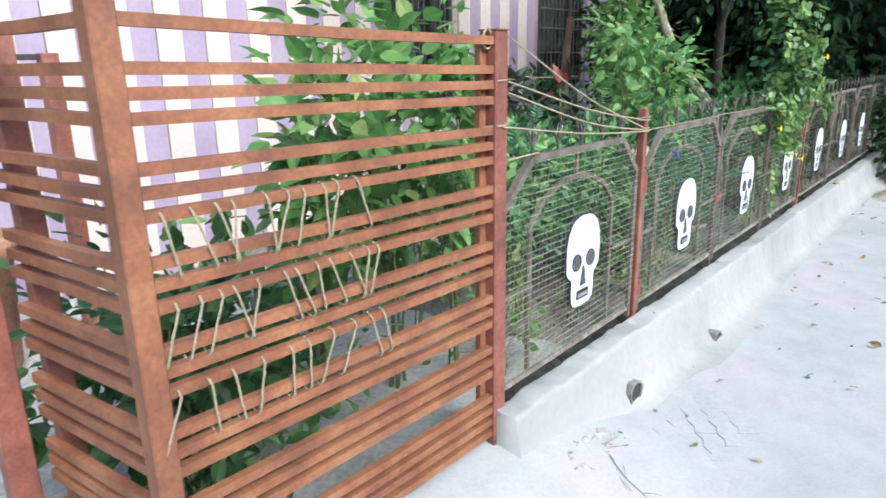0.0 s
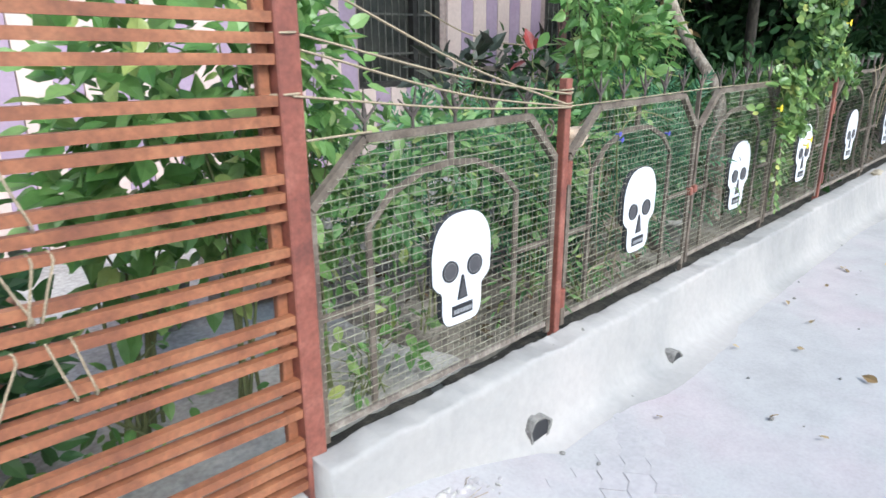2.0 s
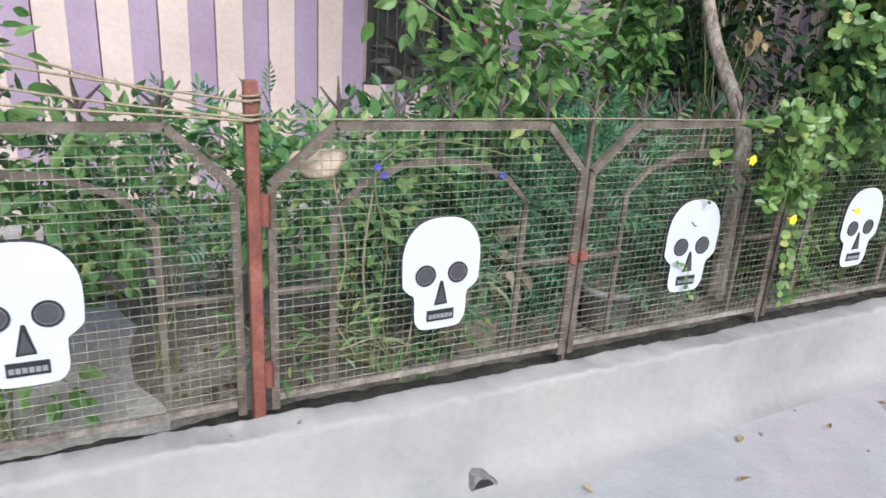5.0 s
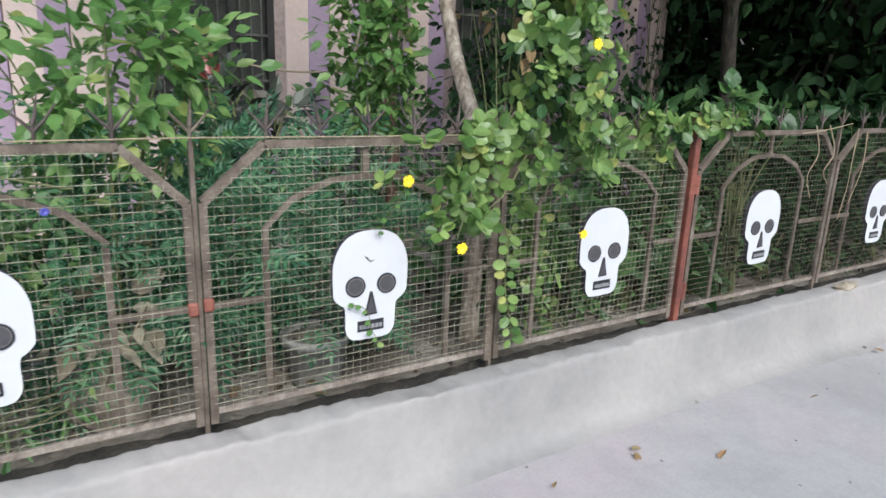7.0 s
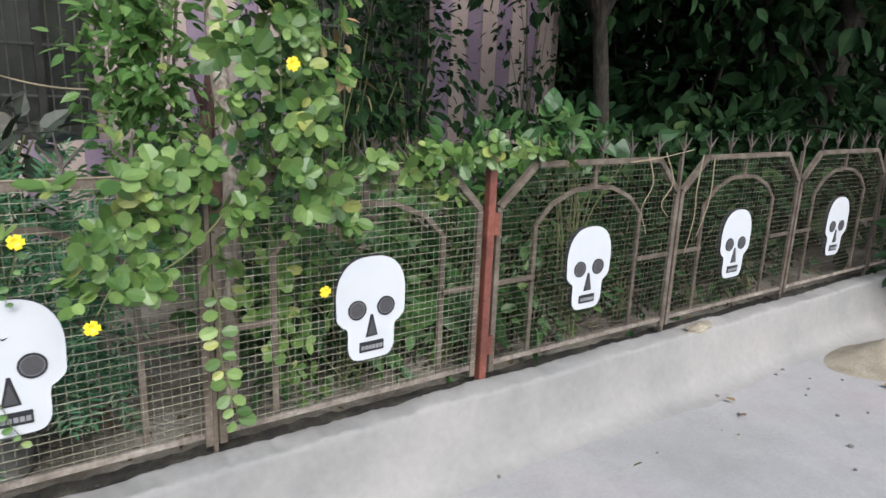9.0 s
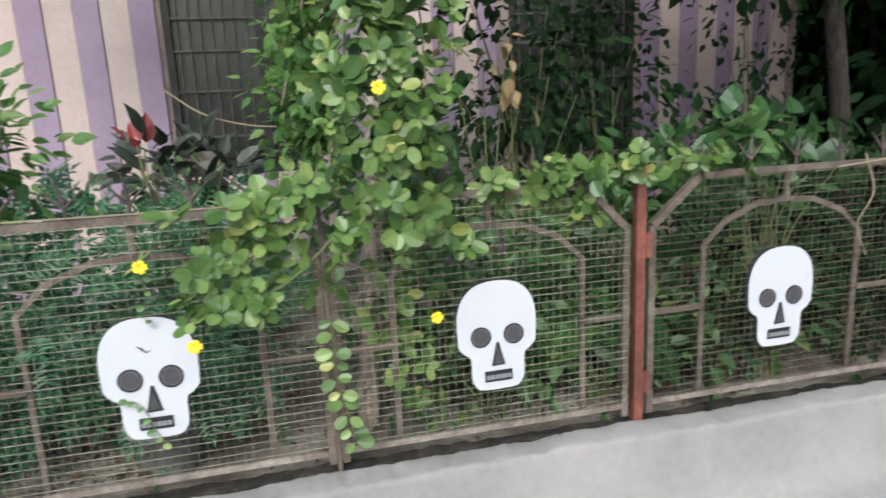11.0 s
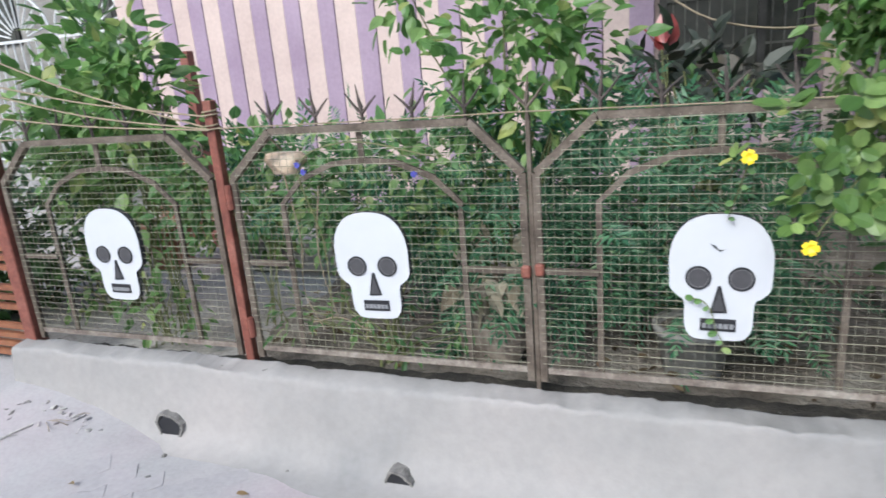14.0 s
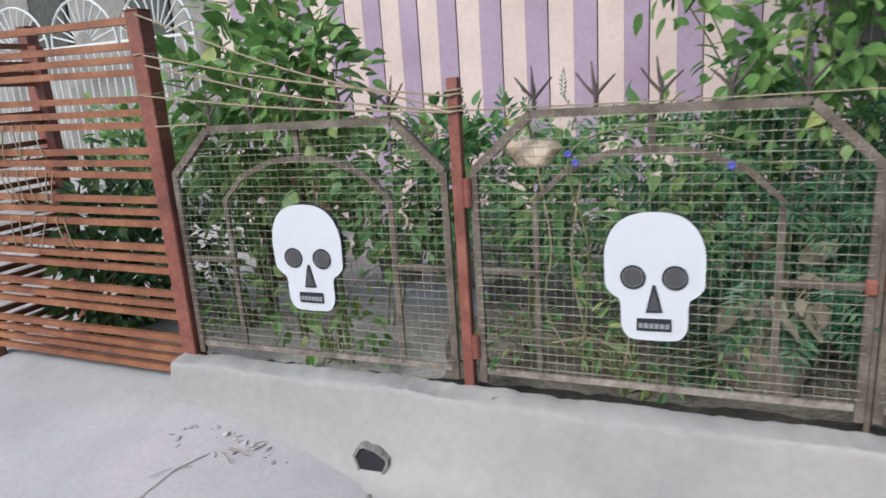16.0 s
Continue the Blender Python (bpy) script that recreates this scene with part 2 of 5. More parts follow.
def thing(name, label, category, place=(0, 0, 0), group="", kind=""):
    e = new(name)
    e.location = place
    e.empty_display_size = 0.05
    return tagged(e, label, category, group, kind)


def box(bm, x0, x1, y0, y1, z0, z1, bevel=0.0):
    m = Matrix.Translation(((x0 + x1) / 2, (y0 + y1) / 2, (z0 + z1) / 2)) @ Matrix.Diagonal((abs(x1 - x0), abs(y1 - y0), abs(z1 - z0), 1))
    r = bmesh.ops.create_cube(bm, size=1, matrix=m)
    if bevel:
        es = list({e for v in r["verts"] for e in v.link_edges})
        bmesh.ops.bevel(bm, geom=es, offset=bevel, segments=1, affect="EDGES")
    return bm


def boxes(*dims, bevel=0.0):
    bm = bmesh.new()
    for d in dims:
        box(bm, *d, bevel=bevel)
    return bm


def tube(bm, pts, radius, sides=6, end=None, flat=None, cap=True):
    """A tube along points; radius tapers to end; flat: (half across, half deep) for a rectangular bar."""
    pts = [Vector(p) for p in pts]
    end = radius if end is None else end
    rings = []
    up = Vector((0, 1, 0))
    for i, p in enumerate(pts):
        d = (pts[min(i + 1, len(pts) - 1)] - pts[max(i - 1, 0)]).normalized()
        ref = up if abs(d.dot(up)) < 0.95 else Vector((1, 0, 0))
        u = d.cross(ref).normalized()
        w = u.cross(d).normalized()
        r = radius + (end - radius) * i / max(1, len(pts) - 1)
        ring = []
        n = 4 if flat else sides
        for k in range(n):
            a = 2 * math.pi * (k + 0.5) / n
            if flat:
                q = p + u * flat[0] * (1 if math.cos(a) > 0 else -1) + w * flat[1] * (1 if math.sin(a) > 0 else -1)
            else:
                q = p + u * r * math.cos(a) + w * r * math.sin(a)
            ring.append(bm.verts.new(q))
        rings.append(ring)
    for a, b in zip(rings, rings[1:]):
        n = len(a)
        for k in range(n):
            bm.faces.new((a[k], a[(k + 1) % n], b[(k + 1) % n], b[k]))
    if cap:
        bm.faces.new(list(reversed(rings[0])))
        bm.faces.new(rings[-1])
    return bm


def bar(pts, flat):
    return tube(bmesh.new(), pts, 0.01, flat=flat)


def smooth_path(pts, steps=6):
    """Catmull-Rom through points."""
    P = [Vector(p) for p in pts]
    P = [P[0] * 2 - P[1]] + P + [P[-1] * 2 - P[-2]]
    out = []
    for i in range(1, len(P) - 2):
        for s in range(steps):
            t = s / steps
            a, b, c, d = P[i - 1:i + 3]
            out.append(0.5 * ((2 * b) + (c - a) * t + (2 * a - 5 * b + 4 * c - d) * t * t + (3 * b - a - 3 * c + d) * t ** 3))
    out.append(P[-2])
    return out


def flat_shade(ob, smooth=True):
    for p in ob.data.polygons:
        p.use_smooth = smooth
    return ob


# ---- ground, plinth, yard ----
def grid_sheet(name, x0, x1, y0, y1, nx, ny, height, mat, label, category):
    bm = bmesh.new()
    vs = [[bm.verts.new((x0 + (x1 - x0) * i / nx, y0 + (y1 - y0) * j / ny, height(x0 + (x1 - x0) * i / nx, y0 + (y1 - y0) * j / ny))) for j in range(ny + 1)] for i in range(nx + 1)]
    for i in range(nx):
        for j in range(ny):
            bm.faces.new((vs[i][j], vs[i + 1][j], vs[i + 1][j + 1], vs[i][j + 1]))
    ob = to_object(name, bm, mat)
    flat_shade(ob)
    return tagged(ob, label, category, kind="structure")


ground = to_object("ground", boxes((-400, 400, -400, 400, -0.5, -0.03)), M_SOIL)
tagged(ground, "brown bare earth reaching to the horizon", "ground", kind="structure")
def road_height(x, y):
    d = 0.012 * noise.noise((x * 0.8, y * 0.8, 0)) + 0.006 * noise.noise((x * 4, y * 4, 3))
    return d * min(1, max(0.0, (-y) / 0.4))
road = grid_sheet("road", -30, 30, -9, 0.0, 240, 72, road_height, M_ROAD, "pale dusty concrete lane with pinkish stains", "road")


def plinth():
    """Low battered cement wall, uneven along its top."""
    bm = bmesh.new()
    xs = np.linspace(-0.02, 13.0, 1100)
    prof = [(-0.62, -0.022), (-0.40, -0.010), (-0.27, 0.000), (-0.212, 0.014), (-0.18, 0.045), (-0.158, 0.10), (-0.138, 0.19), (-0.121, 0.276), (-0.119, 0.289), (-0.113, 0.297), (-0.100, 0.301), (-0.026, 0.306), (-0.017, 0.304), (-0.012, 0.297), (-0.010, 0.287), (-0.009, 0.262), (0.09, 0.262), (0.10, -0.02)]
    rings = []
    for x in xs:
        ring = []
        for k, (y, z) in enumerate(prof):
            n1 = noise.noise((x * 1.3, z * 3, 5)) * 0.016 + noise.noise((x * 5, z * 6, 8)) * 0.006 + noise.noise((x * 15, z * 15, k * 0.4)) * 0.005
            top = 1 if 7 <= k <= 14 else 0
            ring.append(bm.verts.new((x, y + n1 * (0 if k == len(prof) - 1 else 1), z + top * (0.004 + 0.022 * max(0.0, min(1.0, (1.6 - x) / 0.7)) + noise.noise((x * 3, k * 0.3, 9)) * 0.010 + noise.noise((x * 14, k * 0.3, 2)) * 0.007 + noise.noise((x * 38, k * 0.5, 6)) * 0.006 - 0.012 * max(0.0, noise.noise((x * 6, 0.5, 17)) - 0.25) * (k > 9)))))
        rings.append(ring)
    for a, b in zip(rings, rings[1:]):
        for k in range(len(prof) - 1):
            bm.faces.new((a[k], a[k + 1], b[k + 1], b[k]))
    bm.faces.new(rings[0][::-1])
    bm.faces.new(rings[-1])
    bmesh.ops.recalc_face_normals(bm, faces=bm.faces)
    ob = flat_shade(to_object("plinth_wall", bm, M_CEMENT))
    return tagged(ob, "low pale grey cement plinth wall under the iron fence", "wall", kind="structure")


plinth()


def dirt_strip():
    """Earth and rubble lying on the plinth behind its lip."""
    bm = bmesh.new()
    xs, ys = np.linspace(0.0, 12.9, 400), (-0.009, -0.005, 0.002, 0.03, 0.06, 0.1)
    rows = [[bm.verts.new((x, y, 0.272 + 0.016 * noise.noise((x * 6, y * 14, 2)) + 0.012 * noise.noise((x * 19, y * 30, 7)))) for y in ys] for x in xs]
    for a, b in zip(rows, rows[1:]):
        for k in range(len(ys) - 1):
            bm.faces.new((a[k], b[k], b[k + 1], a[k + 1]))
    ob = flat_shade(to_object("dirt_strip", bm, M_DIRT))
    tagged(ob, "dark earth lying on the plinth under the fence", "soil", kind="structure")


dirt_strip()


def apron_height(x, y):
    v = min(1, max(0, (y + 0.95) / 1.02))
    e = min(1, max(0, (1.15 - x) / 1.15))
    s = v * v * (3 - 2 * v) * e * e * (3 - 2 * e)
    return -0.022 + 0.222 * s + 0.008 * noise.noise((x * 3, y * 3, 1)) + 0.004 * noise.noise((x * 11, y * 11, 4))


def apron():
    bm = bmesh.new()
    nx, ny = 40, 24
    vs = []
    for i in range(nx + 1):
        col = []
        for j in range(ny + 1):
            x, v = -3.5 + 4.8 * i / nx, j / ny
            y = -0.95 + 1.02 * v
            col.append(bm.verts.new((x, y, apron_height(x, y))))
        vs.append(col)
    for i in range(nx):
        for j in range(ny):
            bm.faces.new((vs[i][j], vs[i + 1][j], vs[i + 1][j + 1], vs[i][j + 1]))
    ob = flat_shade(to_object("gate_apron", bm, M_ROAD))
    tagged(ob, "pale cement ramp sloping up to the gate", "ramp", kind="structure")


apron()
tagged(to_object("yard_floor", boxes((-14, 1.1, 0.07, 12, -0.05, 0.17)), M_YARD), "grey cement yard floor behind the gate", "floor", kind="structure")
def bed_height(x, y):
    edge = 0.72 + 0.22 * noise.noise((0, y * 1.6, 3)) + 0.06 * noise.noise((0, y * 6, 8))
    rise = min(1, max(0, (x - edge) / 0.25))
    return 0.12 + 0.12 * rise + (0.035 * noise.noise((x * 1.5, y * 1.5, 0)) + 0.012 * noise.noise((x * 7, y * 7, 4))) * rise


grid_sheet("garden_bed", 0.3, 24, 0.09, 14, 330, 110, bed_height, M_SOIL, "dark garden soil behind the fence", "soil")

# ---- house ----
HY = 3.0
def house():
    h = thing("house", "single-storey house with lilac and cream striped board walls", "house", (0, HY, 0))
    h.location = (0, 0, 0)
    x0, x1, z1 = -2.1, 7.75, 3.5
    W1, W2 = (2.6, 3.55, 1.06, 2.6), (5.12, 6.2, 1.06, 2.6)
    for a, b, zb, zt in ((x0, W1[0], 0, z1), (W1[0], W1[1], 0, W1[2]), (W1[0], W1[1], W1[3], z1), (W1[1], W2[0], 0, z1), (W2[0], W2[1], 0, W2[2]), (W2[0], W2[1], W2[3], z1), (W2[1], x1, 0, z1)):
        part("wall", boxes((a, b, HY + 0.03, HY + 0.2, zb, zt)), M_WALL, h)
    part("side_wall", boxes((x0, x0 + 0.18, HY + 0.202, 7.0, 0, z1)), M_WALL, h)
    part("side_wall", boxes((x1 - 0.18, x1, HY + 0.202, 7.0, 0, z1)), M_WALL, h)
    part("back_wall", boxes((x0, x1, 7.002, 7.2, 0, z1)), M_WALL, h)
    part("partition", boxes((x0 + 0.19, x1 - 0.19, HY + 1.6, HY + 1.7, 0, z1)), M_SHADEWALL, h)
    part("roof", boxes((x0 - 0.3, x1 + 0.3, HY - 0.25, 7.4, z1 + 0.002, z1 + 0.17)), M_CEMENT, h)
    for k, (a, b, zb, zt) in enumerate((W1, W2)):
        w = part("window", boxes((a, a + 0.05, HY + 0.04, HY + 0.12, zb, zt), (b - 0.05, b, HY + 0.04, HY + 0.12, zb, zt), (a + 0.05, b - 0.05, HY + 0.04, HY + 0.12, zt - 0.05, zt), (a + 0.05, b - 0.05, HY + 0.04, HY + 0.12, zb, zb + 0.05)), M_BLACKIRON, h, "dark window with an iron grille")
        part("pane", boxes((a + 0.05, b - 0.05, HY + 0.1, HY + 0.106, zb + 0.05, zt - 0.05)), M_GLASS, w)
        mull = a + (b - a) * 0.68
        part("mullion", boxes((mull - 0.025, mull + 0.025, HY + 0.03, HY + 0.09, zb + 0.05, zt - 0.05)), M_BLACKIRON, w)
        for z in (1.34, 1.66, 1.94, 2.16):
            part("grille_rail", boxes((a + 0.05, b - 0.05, HY + 0.035, HY + 0.047, z - 0.008, z + 0.008)), M_GRILLE, w)
        n = 11
        for i in range(n):
            x = a + 0.09 + (b - a - 0.18) * i / (n - 1)
            part("grille_bar", boxes((x - 0.005, x + 0.005, HY + 0.049, HY + 0.059, zb + 0.05, zt - 0.05)), M_GRILLE, w)
    # board cladding: pairs of a cream and a lilac stripe with a groove after the lilac one
    def groove(k):
        return 2.575 + (0.349 * k if k > -7 else 0.349 * -7 + 0.3175 * (k + 7))
    shared = {}
    def strip(a, b, zb, zt, mat):
        key = (round(b - a, 3), zb, zt, mat.name)
        if key not in shared:
            bm = boxes((0, b - a, 0, 0.026, zb, zt), bevel=0.003)
            me = bpy.data.meshes.new("board")
            bm.to_mesh(me)
            bm.free()
            me.materials.append(mat)
            shared[key] = me
        ob = new("board", shared[key])
        ob.parent, ob.location = h, (a, HY, 0)
    for k in range(-13, 16):
        e, pitch = groove(k), groove(k) - groove(k - 1)
        for a, b, mat in ((e - pitch, e - pitch * 0.49, M_CREAM), (e - pitch * 0.49, e - 0.008, M_PURPLE)):
            if b > x1:
                continue
            spans = [(0.0, z1)]
            for (wa, wb, zb, zt) in (W1, W2):
                if a < wb - 0.02 and b > wa + 0.02:
                    spans = [(0.0, zb), (zt, z1)]
            if W2[0] - 0.05 < a < W2[1]:
                spans = spans[1:] if len(spans) > 1 else spans
            for zb, zt in spans:
                strip(a, b, zb, zt, mat)


M_GRILLE = worn("grey_grille", (0.085, 0.08, 0.07), (0.045, 0.042, 0.04), (0.13, 0.125, 0.11), 8, 60, 0.7, 0.2, 0.001, 0.1)
house()

# ---- iron fence ----
POSTS = [0.0, 1.18, 2.33, 3.42, 4.515, 5.73, 6.9, 8.05, 9.2, 10.35]
RED_POSTS = {1, 4}


def scroll(cx, cz, r, sign):
    pts = []
    for i in range(26):
        a = math.pi * (0.5 + 2.6 * i / 25)
        q = r * (1 - 0.72 * i / 25)
        pts.append((cx + sign * q * math.cos(a), 0.0, cz + q * math.sin(a)))
    return tube(bmesh.new(), pts, 0.004, sides=5)


def spike(x, z, bent):
    bm = bmesh.new()
    tube(bm, [(x, 0.004, z - 0.01), (x, 0.004, z + 0.055)], 0.006, sides=5)
    tube(bm, [(x, 0.004, z + 0.05), (x + bent * 0.01, 0.004, z + 0.075), (x + bent * 0.02, 0.004, z + 0.125)], 0.009, sides=5, end=0.0015)
    for s in (-1, 1):
        tube(bm, [(x, 0.004, z + 0.03), (x + s * 0.028, 0.004, z + 0.06), (x + s * 0.055, 0.004, z + 0.092 + bent * s * 0.01)], 0.006, sides=5, end=0.0025)
    return bm


def fence_panel(i):
    rnd = random.Random(40 + i)
    a, b = POSTS[i], POSTS[i + 1]
    gl, gr = (0.05 if i in (0, 1, 4) else 0.022), (0.05 if i in (0, 3) else 0.022)
    l, r = a + gl, b - gr
    c = (a + b) / 2
    p = thing("iron_fence", "rusty iron fence panel with arch, spikes and wire mesh", "fence", (a, 0, 0), "iron fence panels")
    p.location = (0, 0, 0)
    zt, zb, zd = 1.205, 0.372, 1.04
    tl, tr = l + 0.185, r - 0.165
    part("stile", bar([(l, 0, zb - 0.04), (l, 0, zd)], (0.012, 0.008)), M_RUST, p)
    part("stile", bar([(r, 0, zb - 0.04), (r, 0, zd)], (0.012, 0.008)), M_RUST, p)
    part("top_rail", bar([(tl, 0, zt), (tr, 0, zt)], (0.0115, 0.0115)), M_RUST, p)
    part("bottom_rail", bar([(l + 0.014, 0, zb), (r - 0.014, 0, zb)], (0.010, 0.0055)), M_RAIL, p, "dusty bottom rail")
    part("corner_brace", bar([(l, 0.001, zd), (tl, 0.001, zt)], (0.013, 0.0125)), M_RUST, p)
    part("corner_brace", bar([(r, 0.001, zd), (tr, 0.001, zt)], (0.013, 0.0125)), M_RUST, p)
    w = 0.338
    arch = [(c - w, 0.016, zb), (c - w, 0.016, 0.945), (c - w * 0.74, 0.016, 1.03), (c - w * 0.36, 0.016, 1.082), (c, 0.016, 1.092), (c + w * 0.36, 0.016, 1.082), (c + w * 0.74, 0.016, 1.03), (c + w, 0.016, 0.945), (c + w, 0.016, zb)]
    part("arch", bar(arch, (0.0095, 0.006)), M_RUST, p)
    part("hanger", bar([(c, 0.014, 1.09), (c, 0.014, zt)], (0.010, 0.006)), M_RUST, p)
    part("mid_rail", bar([(l + 0.014, 0.004, 0.72), (c - w, 0.004, 0.72)], (0.010, 0.006)), M_RUST, p)
    part("mid_rail", bar([(c + w, 0.004, 0.72), (r - 0.014, 0.004, 0.72)], (0.010, 0.006)), M_RUST, p)
    for k in range(5):
        x = tl + 0.01 + (tr - tl - 0.02) * k / 4
        part("spike", spike(x, zt + 0.012, rnd.uniform(-1, 1)), M_SPIKE, p)
    if i in (0, 2):
        part("scroll", scroll(r - 0.045, 1.15, 0.036, -1), M_RUST, p)
    bm = bmesh.new()
    z = zb + 0.03
    while z < zt - 0.01:
        cut = max(0.0, (z - zd)) / (zt - zd)
        xl, xr = l + 0.19 * cut, r - 0.17 * cut
        sag = rnd.uniform(-0.003, 0.003)
        tube(bm, [(xl, -0.014, z), ((xl + xr) / 2 + rnd.uniform(-0.1, 0.1), -0.016, z + sag), (xr, -0.014, z)], 0.00125, sides=4, cap=False)
        z += 0.0272
    x = l + 0.028
    while x < r - 0.015:
        top = zt - 0.005
        if x < tl:
            top = zd + (x - l) / (tl - l) * (zt - zd)
        elif x > tr:
            top = zd + (r - x) / (r - tr) * (zt - zd)
        s = rnd.uniform(-0.003, 0.003)
        tube(bm, [(x, -0.0165, zb + 0.01), (x + s, -0.018, (zb + top) / 2), (x, -0.0165, top)], 0.00065, sides=4, cap=False)
        x += 0.0275
    # panels from the fifth on get the wire darkened for shade
    part("wire_mesh", bm, M_WIRE if i < 4 else M_WIRESHADE, p, "weathered welded wire mesh" if i < 4 else "weathered welded wire mesh coloured darker for shade")
    return p


for i in range(len(POSTS) - 1):
    fence_panel(i)


def fence_post(i):
    x = POSTS[i]
    if i in RED_POSTS:
        top = 1.325 if i == 1 else 1.30
        p = thing("fence_post", "red oxide painted square steel fence post", "post", (x, 0, 0), "fence posts")
        part("shaft", boxes((-0.018, 0.018, -0.018, 0.018, 0.27, top), bevel=0.003), M_RED, p)
        part("hinge", tube(bmesh.new(), [(0.03, -0.012, 0.93), (0.03, -0.012, 1.02)], 0.014, sides=8), M_RED, p)
        part("hinge", tube(bmesh.new(), [(0.03, -0.012, 0.42), (0.03, -0.012, 0.50)], 0.014, sides=8), M_RED, p)
    else:
        p = thing("fence_post", "thin rusty iron flat bar fence post", "post", (x, 0, 0), "fence posts")
        part("shaft", boxes((-0.007, 0.007, 0.0, 0.02, 0.28, 1.215), bevel=0.001), M_RUST, p)
        part("spike", spike(0, 1.21, 0.3), M_RUST, p)
        if i == 2:
            part("latch", boxes((-0.037, -0.008, -0.022, 0.012, 0.70, 0.742), bevel=0.006), M_RED, p)
            part("latch", boxes((0.008, 0.037, -0.022, 0.012, 0.708, 0.75), bevel=0.006), M_RED, p)
    return p


for i in range(1, len(POSTS)):
    fence_post(i)


# ---- skull cut-outs ----
def half_outline():
    return [(0.0, 0.192), (0.045, 0.188), (0.085, 0.172), (0.114, 0.143), (0.132, 0.105), (0.1395, 0.06), (0.1385, 0.0), (0.135, -0.034), (0.114, -0.058), (0.0955, -0.076), (0.0935, -0.145), (0.083, -0.175), (0.061, -0.192), (0.0, -0.195)]


def extruded(outline, y0, y1, edge_mat=None, bevel=0.0):
    bm = bmesh.new()
    f = bm.faces.new([bm.verts.new((x, y0, z)) for x, z in outline])
    bmesh.ops.recalc_face_normals(bm, faces=[f])
    if f.normal.y > 0:
        f.normal_flip()
    r = bmesh.ops.extrude_face_region(bm, geom=[f])
    bmesh.ops.translate(bm, verts=[v for v in r["geom"] if isinstance(v, bmesh.types.BMVert)], vec=(0, y1 - y0, 0))
    bmesh.ops.recalc_face_normals(bm, faces=bm.faces)
    if edge_mat is not None:
        for g in bm.faces:
            if g.normal.y > -0.5:
                g.material_index = edge_mat
    return bm


def disc(cx, cz, r, n=24):
    return [(cx + r * math.cos(2 * math.pi * k / n), cz + r * math.sin(2 * math.pi * k / n)) for k in range(n)]


def ring(cx, cz, r0, r1, y0, y1, n=28):
    bm = bmesh.new()
    rows = []
    for k in range(n):
        c, s = math.cos(2 * math.pi * k / n), math.sin(2 * math.pi * k / n)
        rows.append([bm.verts.new((cx + r * c, y, cz + r * s)) for r, y in ((r0, y1), (r0, y0), (r1, y0), (r1, y1))])
    for a, b in zip(rows, rows[1:] + rows[:1]):
        for k in range(3):
            bm.faces.new((a[k], b[k], b[k + 1], a[k + 1]))
    bmesh.ops.recalc_face_normals(bm, faces=bm.faces)
    return bm


def skull(x, z, tilt):
    s = thing("skull_cutout", "white foam board skull cut-out with dark sockets hung on the fence", "decoration", (x, -0.0175, z), "skull cut-outs")
    s.rotation_euler = (0, radians(tilt), 0)
    h = half_outline()
    right = smooth_path([(px, 0, pz) for px, pz in h], 3)
    pts = [(v.x, v.z) for v in right] + [(-v.x, v.z) for v in reversed(right[1:-1])]
    part("board", extruded(pts, -0.008, 0.017, 1), [M_BOARD, M_EDGESHADE], s)
    for cx in (-0.058, 0.058):
        e = part("eye_socket", extruded(disc(cx, 0, 0.033), -0.0105, -0.006), M_SOCKET, s, "dark grey round eye socket")
        part("rim", ring(cx, 0, 0.0315, 0.036, -0.0125, -0.006), M_OUTLINE, e)
        # thin pale ring painted in as the light on the socket's inner edge
        part("glint_ring", ring(cx, 0, 0.0275, 0.0293, -0.0115, -0.006), M_SOCKETGLINT, e)
    part("nose", extruded([(-0.004, -0.024), (0.005, -0.024), (0.0245, -0.106), (-0.0235, -0.108)], -0.011, -0.006), M_OUTLINE, s, "black triangular nose hole")
    part("nose_inset", extruded([(0.0, -0.039), (0.0175, -0.1), (-0.0165, -0.101)], -0.0125, -0.0095), M_SOCKET, s)
    mth = part("mouth", boxes((-0.049, 0.049, -0.0115, -0.006, -0.164, -0.126)), M_OUTLINE, s, "black rectangular mouth")
    for k in range(6):
        tx = -0.037 + 0.0148 * k
        part("tooth", boxes((tx - 0.0058, tx + 0.0058, -0.0135, -0.0112, -0.155, -0.14)), M_TEETH, mth)
    if abs(x - 2.881) < 0.01:
        part("scratch", extruded([(-0.03, 0.105), (-0.015, 0.098), (-0.004, 0.085), (0.012, 0.088), (-0.002, 0.08), (-0.017, 0.092)], -0.0095, -0.006), M_OUTLINE, s, "thin dark scratch")
    return s


SKULLS = [(0.606, 0.745, 0.3), (1.7675, 0.729, -1.0), (2.881, 0.7245, 0.5), (3.9755, 0.719, -0.5), (5.093, 0.7285, -0.5), (6.261, 0.722, 0.0), (7.42, 0.722, 1.0), (8.6, 0.722, -1.0)]
for x, z, tl in SKULLS:
    skull(x, z, tl)

# ---- gate ----
BAR_Z = [0.245, 1.6] + [1.467 + 0.0465 * d - 0.1885 * g for g in range(7) for d in (1, 0, -1)]
CX = -1.205


